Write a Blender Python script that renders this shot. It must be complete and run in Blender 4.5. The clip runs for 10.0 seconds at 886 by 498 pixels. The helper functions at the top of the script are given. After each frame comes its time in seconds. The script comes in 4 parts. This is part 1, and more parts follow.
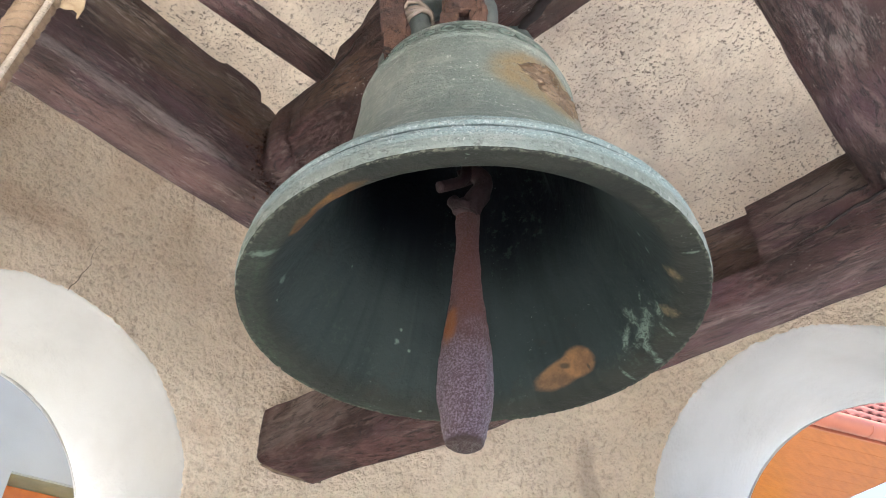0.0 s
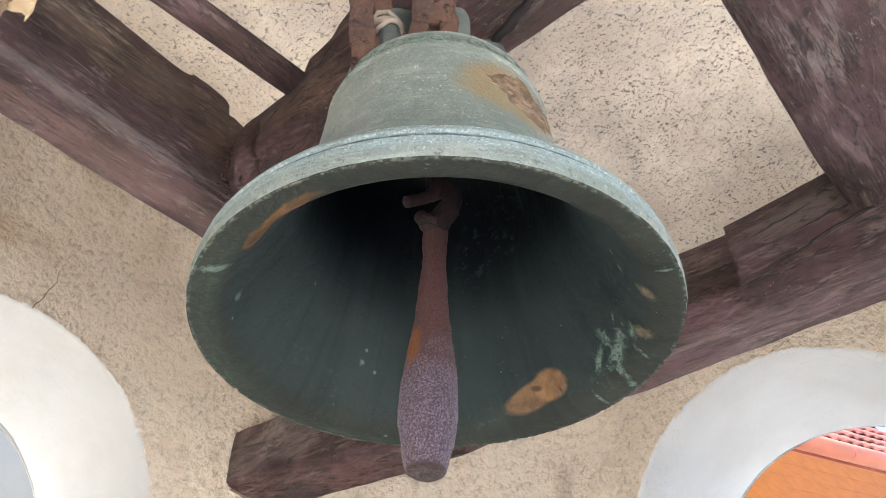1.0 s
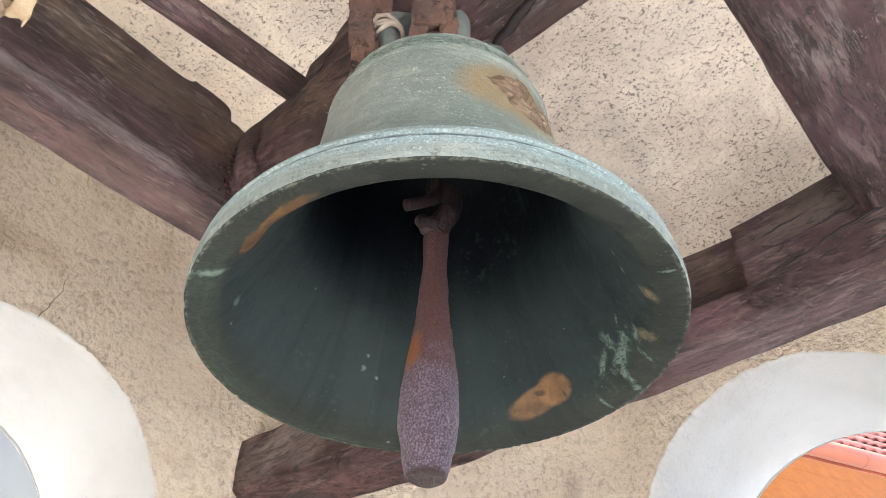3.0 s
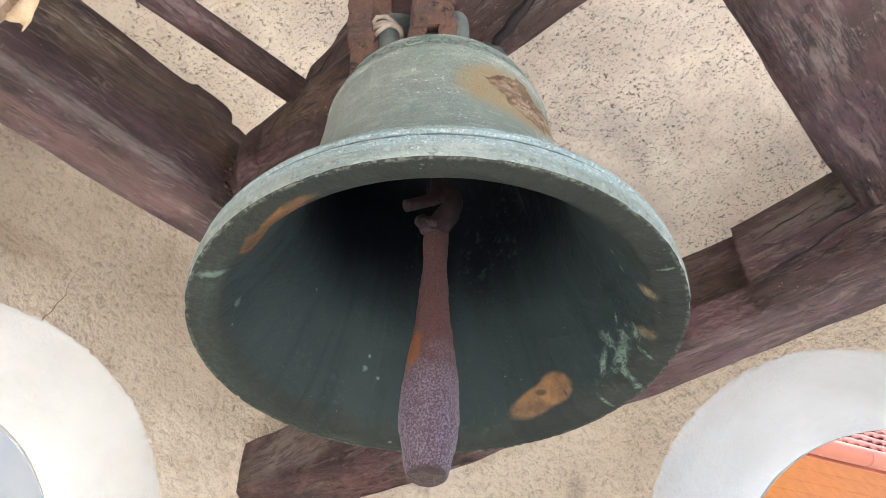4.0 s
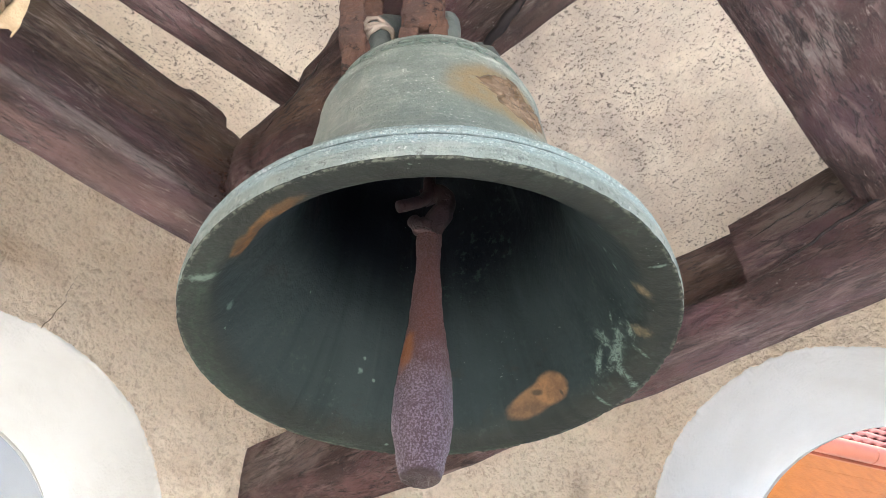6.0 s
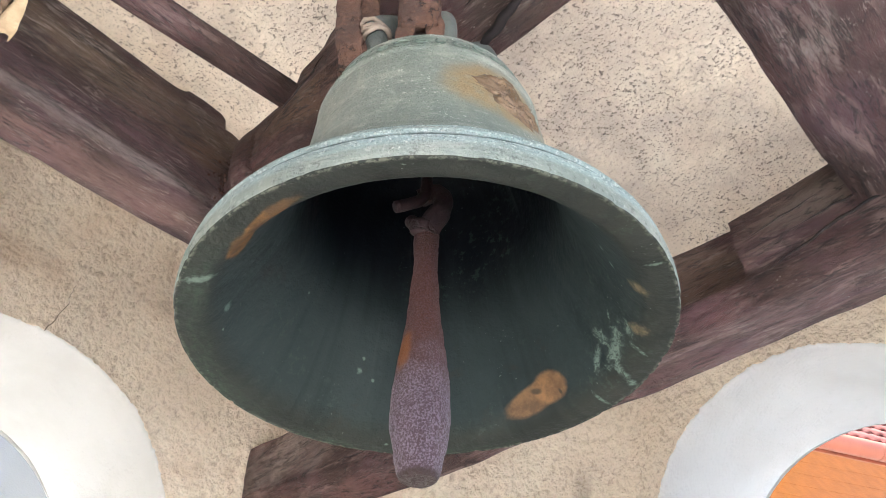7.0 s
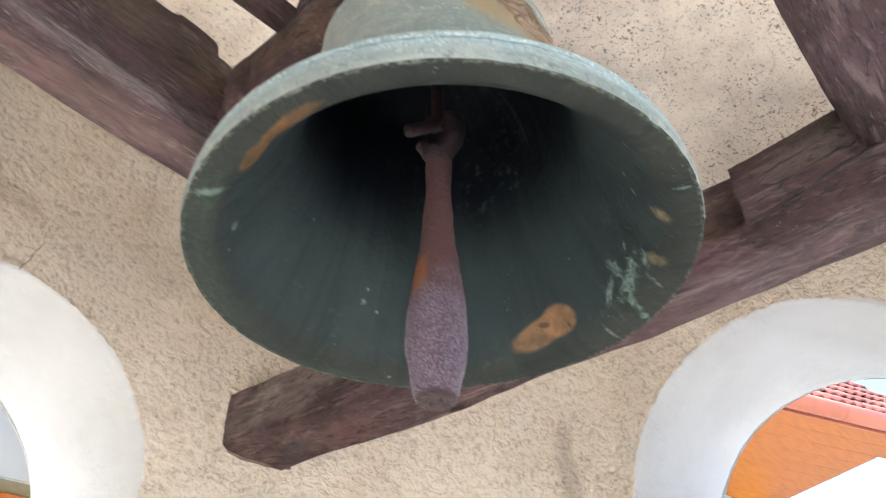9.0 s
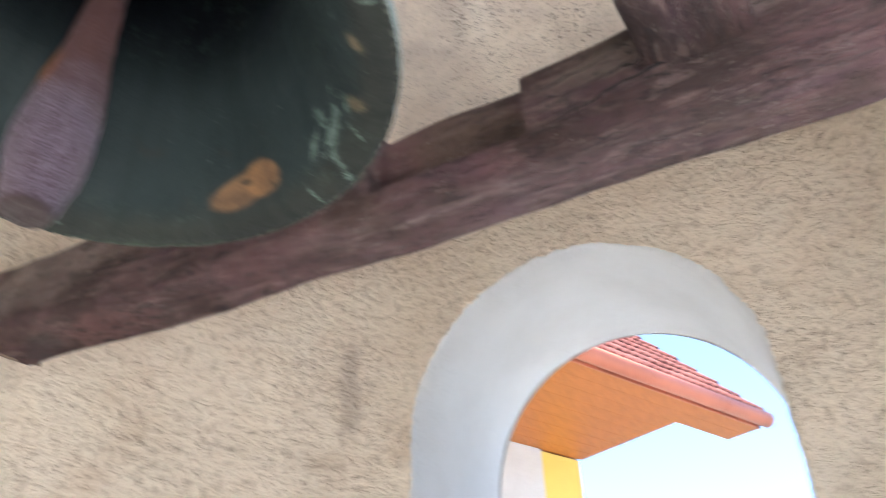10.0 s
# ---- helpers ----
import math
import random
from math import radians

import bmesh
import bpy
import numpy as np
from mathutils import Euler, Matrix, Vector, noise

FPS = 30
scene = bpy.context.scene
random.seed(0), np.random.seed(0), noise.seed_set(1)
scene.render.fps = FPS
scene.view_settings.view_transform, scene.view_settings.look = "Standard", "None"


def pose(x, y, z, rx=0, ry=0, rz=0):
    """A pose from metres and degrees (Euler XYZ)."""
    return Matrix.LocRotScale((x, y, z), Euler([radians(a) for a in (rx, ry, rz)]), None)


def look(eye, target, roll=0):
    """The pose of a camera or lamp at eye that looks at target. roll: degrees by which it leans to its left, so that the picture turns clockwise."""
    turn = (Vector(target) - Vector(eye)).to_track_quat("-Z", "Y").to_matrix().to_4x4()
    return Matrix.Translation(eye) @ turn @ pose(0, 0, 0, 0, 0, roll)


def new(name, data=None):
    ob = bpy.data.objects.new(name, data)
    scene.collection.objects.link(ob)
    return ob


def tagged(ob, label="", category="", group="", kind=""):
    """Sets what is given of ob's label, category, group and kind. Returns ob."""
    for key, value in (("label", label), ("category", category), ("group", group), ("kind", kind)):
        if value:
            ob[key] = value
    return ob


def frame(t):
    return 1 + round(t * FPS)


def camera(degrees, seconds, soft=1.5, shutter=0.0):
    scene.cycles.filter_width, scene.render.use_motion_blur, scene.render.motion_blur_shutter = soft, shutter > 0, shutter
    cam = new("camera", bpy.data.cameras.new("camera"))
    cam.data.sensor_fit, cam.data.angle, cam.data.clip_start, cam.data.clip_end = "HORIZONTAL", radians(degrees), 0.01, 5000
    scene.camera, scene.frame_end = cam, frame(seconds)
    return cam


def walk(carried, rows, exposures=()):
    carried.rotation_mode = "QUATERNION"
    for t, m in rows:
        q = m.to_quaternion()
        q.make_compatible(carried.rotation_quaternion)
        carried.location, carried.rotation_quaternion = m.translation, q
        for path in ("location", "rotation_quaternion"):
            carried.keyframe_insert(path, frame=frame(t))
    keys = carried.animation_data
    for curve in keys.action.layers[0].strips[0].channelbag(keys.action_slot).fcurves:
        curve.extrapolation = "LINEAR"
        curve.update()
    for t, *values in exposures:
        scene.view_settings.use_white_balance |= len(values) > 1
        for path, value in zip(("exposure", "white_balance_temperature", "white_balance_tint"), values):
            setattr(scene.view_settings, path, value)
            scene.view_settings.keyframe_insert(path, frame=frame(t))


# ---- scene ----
cam = camera(59.9, 10.0, soft=0.5, shutter=0.5)
PATH = [
    (0, (0.038, -0.017, 1.551), (-0.982, 1.159, 2.806), 0.1),
    (0.5, (0.033, 0.008, 1.564), (-0.955, 1.186, 2.843), -0.1),
    (1, (0.033, 0.033, 1.576), (-0.935, 1.207, 2.874), -0.4),
    (1.5, (0.039, 0.042, 1.581), (-0.922, 1.21, 2.89), -0.6),
    (2, (0.039, 0.045, 1.582), (-0.925, 1.206, 2.894), -0.5),
    (2.5, (0.032, 0.048, 1.581), (-0.94, 1.202, 2.893), -0.3),
    (4, (0.038, 0.053, 1.574), (-0.943, 1.195, 2.891), -0.5),
    (4.5, (0.039, 0.052, 1.575), (-0.942, 1.192, 2.894), -0.7),
    (5, (0.042, 0.057, 1.576), (-0.939, 1.195, 2.897), -0.9),
    (5.5, (0.044, 0.062, 1.575), (-0.936, 1.199, 2.897), -1.0),
    (7, (0.054, 0.073, 1.573), (-0.938, 1.199, 2.895), -1.3),
    (7.5, (0.06, 0.073, 1.572), (-0.934, 1.205, 2.887), -1.4),
    (8, (0.021, 0.059, 1.568), (-0.976, 1.206, 2.869), -1.5),
    (8.5, (-0.018, 0.049, 1.561), (-1.013, 1.223, 2.838), -1.6),
    (9, (-0.033, 0.077, 1.555), (-1.007, 1.3, 2.802), -1.8),
    (9.5, (-0.022, 0.21, 1.543), (-0.935, 1.521, 2.745), -2.1),
    (10, (0.055, 0.376, 1.526), (-0.687, 1.84, 2.669), -1.8),
]
walk(cam, [(t, look(eye, target, roll)) for t, eye, target, roll in PATH], exposures=[(0, 3.2, 5750, 9), (1, 3.32, 5750, 9), (2.5, 3.43, 5740, 9), (7.5, 3.43, 5710, 9), (9, 3.38, 5680, 9), (10, 3.18, 5600, 9)])

# ---- daylight ----
SUN_DIR = Vector((0.40, 0.80, -0.90)).normalized()
world = bpy.data.worlds.new("sky")
scene.world = world
world.use_nodes = True
wt = world.node_tree
sky = wt.nodes.new("ShaderNodeTexSky")
sky.sky_type = "NISHITA"
sky.sun_disc = False
sky.sun_elevation = math.asin(-SUN_DIR.z)
sky.sun_rotation = math.atan2(-SUN_DIR.x, -SUN_DIR.y)
sky.dust_density = 4.0
wt.links.new(sky.outputs[0], wt.nodes["Background"].inputs[0])
wt.nodes["Background"].inputs[1].default_value = 0.07
sun = new("sun", bpy.data.lights.new("sun", "SUN"))
sun.data.energy, sun.data.angle, sun.data.color = 5.0, radians(0.5), (1.0, 0.95, 0.87)
sun.matrix_world = look((0, 0, 20), Vector((0, 0, 20)) + SUN_DIR)


# ---- materials ----
class Mat:
    """A small builder for node materials."""

    def __init__(self, name, rough=0.8, metal=0.0):
        self.m = bpy.data.materials.new(name)
        self.m.use_nodes = True
        self.t = self.m.node_tree
        self.b = self.t.nodes["Principled BSDF"]
        self.b.inputs["Roughness"].default_value = rough
        self.b.inputs["Metallic"].default_value = metal
        self.co = self.node("ShaderNodeTexCoord").outputs["Object"]

    def node(self, kind):
        return self.t.nodes.new(kind)

    def link(self, a, b):
        self.t.links.new(a, b)

    def put(self, sock, v):
        if isinstance(v, (int, float)):
            sock.default_value = v
        elif isinstance(v, tuple):
            sock.default_value = v if len(v) == 4 or len(v) == len(sock.default_value) else (*v, 1)
        else:
            self.link(v, sock)

    def scaled(self, scale, turn=(0, 0, 0), at=(0, 0, 0)):
        n = self.node("ShaderNodeMapping")
        n.inputs["Scale"].default_value = scale
        n.inputs["Rotation"].default_value = [radians(a) for a in turn]
        n.inputs["Location"].default_value = at
        self.link(self.co, n.inputs["Vector"])
        return n.outputs[0]

    def noise(self, scale, detail=4, rough=0.55, vec=None, warp=0.0):
        n = self.node("ShaderNodeTexNoise")
        self.link(vec or self.co, n.inputs["Vector"])
        n.inputs["Scale"].default_value, n.inputs["Detail"].default_value = scale, detail
        n.inputs["Roughness"].default_value, n.inputs["Distortion"].default_value = rough, warp
        return n.outputs["Fac"]

    def cells(self, scale, vec=None, feature="F1", rnd=1.0):
        n = self.node("ShaderNodeTexVoronoi")
        n.feature = feature
        self.link(vec or self.co, n.inputs["Vector"])
        n.inputs["Scale"].default_value, n.inputs["Randomness"].default_value = scale, rnd
        return n.outputs["Distance"]

    def ramp(self, v, lo, hi, a=0.0, b=1.0):
        n = self.node("ShaderNodeMapRange")
        n.interpolation_type = "SMOOTHSTEP"
        self.put(n.inputs["Value"], v)
        for k, x in (("From Min", lo), ("From Max", hi), ("To Min", a), ("To Max", b)):
            n.inputs[k].default_value = x
        return n.outputs["Result"]

    def math(self, op, a, b=0.0):
        n = self.node("ShaderNodeMath")
        n.operation = op
        self.put(n.inputs[0], a)
        self.put(n.inputs[1], b)
        return n.outputs[0]

    def mix(self, f, a, b):
        n = self.node("ShaderNodeMix")
        n.data_type = "RGBA"
        self.put(n.inputs[0], f)
        self.put(n.inputs[6], a)
        self.put(n.inputs[7], b)
        return n.outputs[2]

    def spot(self, at, size, soft=0.4, wob=0.5, ns=30.0):
        """1 inside an uneven blot round a place of the thing, 0 outside. size: its half-lengths along x, y, z."""
        n = self.node("ShaderNodeVectorMath")
        n.operation = "SUBTRACT"
        self.link(self.co, n.inputs[0])
        n.inputs[1].default_value = at
        k = self.node("ShaderNodeVectorMath")
        k.operation = "DIVIDE"
        self.link(n.outputs[0], k.inputs[0])
        k.inputs[1].default_value = size
        d = self.node("ShaderNodeVectorMath")
        d.operation = "LENGTH"
        self.link(k.outputs[0], d.inputs[0])
        v = self.math("ADD", d.outputs["Value"], self.math("MULTIPLY", self.math("SUBTRACT", self.noise(ns, 4), 0.5), 2 * wob))
        return self.ramp(v, 1.0 - soft, 1.0, 1.0, 0.0)

    def color(self, v):
        self.put(self.b.inputs["Base Color"], v)
        return self

    def rough(self, v):
        self.put(self.b.inputs["Roughness"], v)
        return self

    def bump(self, h, dist, strength=1.0):
        n = self.node("ShaderNodeBump")
        n.inputs["Strength"].default_value, n.inputs["Distance"].default_value = strength, dist
        self.link(h, n.inputs["Height"])
        old = self.b.inputs["Normal"].links
        if old:
            self.link(old[0].from_socket, n.inputs["Normal"])
        self.link(n.outputs[0], self.b.inputs["Normal"])
        return self


def stucco(name, up):
    """Old tan plaster; up: 0 for the roughcast walls, 1 for the smoother, pitted vault."""
    m = Mat(name, 0.92)
    big = m.noise(1.6, 4, 0.6)
    mid = m.noise(7.0, 5, 0.65, warp=0.4)
    rip = m.noise(21.0, 4, 0.55, m.scaled((1, 1, 1.25)), 0.5)
    cast = m.noise(46.0, 4, 0.55, m.scaled((1, 1, 0.8), at=(2, 6, 3)), 0.35)
    fine = m.noise(130.0, 4, 0.7)
    worn = m.ramp(m.noise(3.2, 4, 0.6, m.scaled((1, 1, 1), at=(6, 2, 1))), 0.38, 0.56, 0.55, 1.0)
    if up:
        c = m.mix(m.ramp(mid, 0.36, 0.68), (0.74, 0.64, 0.52), (0.63, 0.53, 0.43))
        c = m.mix(m.ramp(m.noise(3.0, 5, 0.65, m.scaled((1, 1, 1), at=(1, 5, 3))), 0.48, 0.68, 0.0, 0.55), c, (0.52, 0.45, 0.385))
        # grey stain on the vault behind the bell, deepened to stand in for shade
        stain_shade = m.math("MULTIPLY", m.spot((-0.85, 1.55, 3.48), (0.85, 0.75, 0.5), 0.7, 0.5, 3), m.ramp(m.noise(9.0, 5, 0.65), 0.34, 0.60, 0.3, 0.9))
        c = m.mix(stain_shade, c, (0.47, 0.405, 0.345))
        c = m.mix(m.ramp(m.noise(2.2, 5, 0.6, m.scaled((1, 1, 1), at=(9, 1, 4))), 0.56, 0.70, 0.0, 0.6), c, (0.80, 0.71, 0.59))
    else:
        c = m.mix(m.ramp(big, 0.35, 0.68), (0.80, 0.69, 0.555), (0.72, 0.605, 0.48))
        c = m.mix(m.ramp(m.noise(2.4, 4, 0.65, m.scaled((1, 1, 1), at=(3, 1, 7))), 0.55, 0.70, 0.0, 0.45), c, (0.58, 0.435, 0.305))
        c = m.mix(m.ramp(mid, 0.45, 0.7, 0.0, 0.5), c, (0.76, 0.67, 0.55))
        # relief shading painted in: grain tops paler, crevices darker
        c = m.mix(m.math("MULTIPLY", m.ramp(cast, 0.56, 0.68, 0.0, 0.4), worn), c, (0.80, 0.71, 0.58))
        c = m.mix(m.math("MULTIPLY", m.ramp(cast, 0.34, 0.44, 0.5, 0.0), worn), c, (0.42, 0.32, 0.225))
        c = m.mix(m.math("MULTIPLY", m.ramp(rip, 0.33, 0.43, 0.35, 0.0), worn), c, (0.46, 0.36, 0.265))
        # dark streak painted into the corner as the shade of its crease
        c = m.mix(m.math("MULTIPLY", m.spot((-1.36, 2.45, 2.66), (0.045, 0.14, 0.24), 0.6, 0.5, 12), 0.5), c, (0.33, 0.26, 0.205))
        c = m.mix(m.math("MULTIPLY", m.spot((-2.3, 0.47, 3.30), (0.2, 0.36, 0.10), 0.7, 0.5, 8), 0.4), c, (0.48, 0.33, 0.21))
    c = m.mix(m.ramp(fine, 0.5, 0.72, 0.0, 0.25), c, (0.36, 0.28, 0.215))
    # weather pits, in drifts
    gate = m.ramp(m.noise(4.5, 4, 0.6), 0.36, 0.58, 0.3, 1.0)
    pit = m.ramp(m.noise(74.0, 3, 0.5, m.scaled((1, 1, 1), at=(1, 4, 2))), 0.60, 0.70)
    pit2 = m.ramp(m.noise(120.0, 2, 0.5, m.scaled((1, 1.2, 1), at=(5, 5, 5))), 0.61, 0.68)
    pits = m.math("MULTIPLY", m.math("MAXIMUM", pit, m.math("MULTIPLY", pit2, 0.8)), gate)
    pits = m.math("MULTIPLY", pits, 0.15 + 0.70 * up)
    c = m.mix(pits, c, (0.125, 0.100, 0.088))
    m.color(c)
    m.bump(rip, 0.028 - 0.018 * up)
    m.bump(m.math("MULTIPLY", cast, worn), 0.030 - 0.022 * up)
    m.bump(fine, 0.005 - 0.002 * up)
    m.bump(m.math("MULTIPLY", pits, -1.0), 0.008)
    return m.m


M_STUCCO, M_VAULT = stucco("tan_stucco", 0.0), stucco("vault_plaster", 1.0)


def whitewash():
    m = Mat("whitewash", 0.85)
    big = m.noise(3.0, 4)
    m.color(m.mix(m.ramp(big, 0.35, 0.7), (0.55, 0.54, 0.525), (0.50, 0.487, 0.468)))
    m.bump(m.noise(9.0, 4), 0.012)
    m.bump(m.noise(60.0, 4, 0.6), 0.003)
    return m.m


M_WHITE = whitewash()


def timber(name, axis, tone=1.0, red=1.0, wear=()):
    """Old timber with flaking brown-violet paint; the grain runs along axis."""
    m = Mat(name, 0.62)
    s = [9.0, 9.0, 9.0]
    s["xyz".index(axis)] = 1.7
    v = m.scaled(tuple(s))
    grain = m.noise(3.2, 7, 0.68, v, 0.9)
    fine = m.noise(14.0, 6, 0.72, v, 0.3)
    blotch = m.noise(4.5, 5, 0.6)
    bare = m.ramp(m.noise(3.4, 5, 0.6, m.scaled(tuple(0.35 if q < 2 else 1.0 for q in s), at=(4, 4, 2))), 0.42, 0.60)
    some = m.ramp(bare, 0.0, 1.0, 0.3, 1.0)
    k = tone
    c = m.mix(m.ramp(blotch, 0.38, 0.62), (0.096 * k * red, 0.046 * k, 0.047 * k), (0.054 * k * red, 0.030 * k, 0.025 * k))
    c = m.mix(m.ramp(m.noise(9.0, 4, 0.6, m.scaled(tuple(0.4 if q < 2 else 1.0 for q in s), at=(1, 7, 3))), 0.52, 0.66, 0.0, 0.6), c, (0.082 * k, 0.040 * k, 0.052 * k))
    c = m.mix(m.math("MULTIPLY", m.ramp(grain, 0.50, 0.64, 0.0, 0.9), some), c, (0.20 * k, 0.138 * k, 0.125 * k))
    for at, size, col, f in wear:
        streaks = m.math("MULTIPLY", m.ramp(m.noise(3.0, 6, 0.7, v), 0.36, 0.56, 0.5, 1.0), m.ramp(m.noise(11.0, 5, 0.7, v), 0.34, 0.54, 0.6, 1.0))
        patch = m.math("MULTIPLY", m.spot(at, size, 0.5, 0.55, 9), streaks)
        c = m.mix(m.math("MULTIPLY", patch, f), c, col)
    worn = m.math("MULTIPLY", m.ramp(m.noise(2.0, 5, 0.7, v), 0.57, 0.65), m.ramp(m.noise(5.0, 3), 0.42, 0.58))
    c = m.mix(m.math("MULTIPLY", worn, m.ramp(fine, 0.4, 0.6)), c, (0.31, 0.25, 0.225))
    c = m.mix(m.math("MULTIPLY", m.ramp(m.noise(26.0, 4, 0.75, v), 0.60, 0.66), m.ramp(m.noise(6.0, 3), 0.44, 0.62)), c, (0.40, 0.33, 0.30))
    c = m.mix(m.math("MULTIPLY", m.ramp(fine, 0.33, 0.46, 0.9, 0.0), some), c, (0.022, 0.014, 0.013))
    # hair cracks along the grain, and pale scratches
    hair = m.math("ABSOLUTE", m.math("SUBTRACT", m.noise(5.0, 5, 0.6, m.scaled(tuple(q * (0.55 if q < 2 else 1.0) for q in s), at=(2, 3, 1)), 0.4), 0.5))
    hair = m.math("MULTIPLY", m.ramp(hair, 0.005, 0.018, 1.0, 0.0), m.ramp(m.noise(5.5, 3), 0.43, 0.52))
    c = m.mix(m.math("MULTIPLY", hair, 0.75), c, (0.014, 0.009, 0.009))
    scr = m.math("ABSOLUTE", m.math("SUBTRACT", m.noise(7.0, 4, 0.6, m.scaled(tuple(q * (0.5 if q < 2 else 1.0) for q in s), at=(7, 9, 4)), 0.5), 0.5))
    scr = m.math("MULTIPLY", m.ramp(scr, 0.004, 0.012, 1.0, 0.0), m.ramp(m.noise(8.0, 4), 0.53, 0.62))
    c = m.mix(m.math("MULTIPLY", scr, 0.8), c, (0.36, 0.29, 0.265))
    # weather checks: short ragged crevices where the paint has gone
    check = m.noise(5.5, 6, 0.7, m.scaled(tuple(2.4 if q < 2 else 8.0 for q in s), at=(3, 5, 8)), 0.7)
    check = m.math("MULTIPLY", m.ramp(check, 0.39, 0.45, 1.0, 0.0), bare)
    c = m.mix(m.math("MULTIPLY", check, 0.8), c, (0.020, 0.012, 0.011))
    # small pale specks of plaster
    speck = m.math("MULTIPLY", m.ramp(m.cells(95.0), 0.12, 0.20, 1.0, 0.0), m.ramp(m.noise(9.0, 3, 0.6, m.scaled((1, 1, 1), at=(2, 8, 5))), 0.58, 0.66))
    c = m.mix(m.math("MULTIPLY", speck, 0.8), c, (0.46, 0.41, 0.37))
    m.color(c)
    m.rough(m.ramp(blotch, 0.3, 0.7, 0.42, 0.72))
    m.bump(m.noise(16.0, 5, 0.65, warp=0.8), 0.014)
    m.bump(m.math("MULTIPLY", grain, some), 0.060)
    m.bump(m.math("MULTIPLY", fine, some), 0.020)
    m.bump(m.math("MULTIPLY", hair, -1.0), 0.010)
    m.bump(scr, 0.002)
    m.bump(m.math("MULTIPLY", check, -1.0), 0.010)
    m.bump(m.noise(90.0, 4, 0.7, v), 0.0014)
    return m.m


M_WOOD_X = timber("timber_along_x", "x", 1.55, 1.0, (
    ((-1.75, 1.62, 2.60), (0.38, 0.09, 0.05), (0.24, 0.115, 0.11), 0.85), ((-1.95, 1.63, 2.63), (0.13, 0.08, 0.03), (0.06, 0.045, 0.045), 0.9),
    ((-1.9, 1.53, 2.80), (0.5, 0.06, 0.12), (0.27, 0.215, 0.19), 0.9), ((0.0, 1.50, 2.745), (0.38, 0.05, 0.05), (0.24, 0.19, 0.165), 0.9),
    ((-0.5, 1.59, 2.75), (0.2, 0.03, 0.14), (0.15, 0.095, 0.068), 1.0), ((0.05, 1.50, 2.80), (0.35, 0.04, 0.03), (0.085, 0.055, 0.042), 0.8)))
M_WOOD_L = timber("bearer_timber", "y", 1.15, 1.0, (
    ((-1.03, 0.35, 2.69), (0.03, 0.34, 0.018), (0.27, 0.225, 0.21), 0.75), ((-1.03, 0.30, 2.86), (0.05, 0.5, 0.09), (0.110, 0.072, 0.045), 1.0), ((-1.03, 0.12, 2.815), (0.03, 0.16, 0.014), (0.21, 0.165, 0.14), 0.9), ((-1.03, 0.56, 2.80), (0.03, 0.07, 0.05), (0.12, 0.06, 0.03), 0.8),
    ((-1.03, 0.1, 2.745), (0.04, 0.8, 0.035), (0.098, 0.050, 0.056), 0.9), ((-1.10, 0.35, 2.665), (0.05, 0.5, 0.02), (0.20, 0.115, 0.10), 0.6)))
M_WOOD_Y = timber("timber_along_y", "y", 1.45)
M_WOOD_H = timber("headstock_timber", "x", 1.3, 1.1, (
    ((-0.78, 0.60, 2.80), (0.16, 0.06, 0.055), (0.155, 0.088, 0.052), 0.95), ((-0.97, 0.62, 2.80), (0.10, 0.10, 0.09), (0.080, 0.045, 0.028), 0.95),
    ((-0.30, 0.70, 2.80), (0.14, 0.12, 0.04), (0.075, 0.048, 0.036), 0.9)))

CX, CY = -0.546, 0.735  # middle of the tower
BX, BY, RIM = -0.538, 0.7115, 2.172  # bell's axis and the height of its mouth


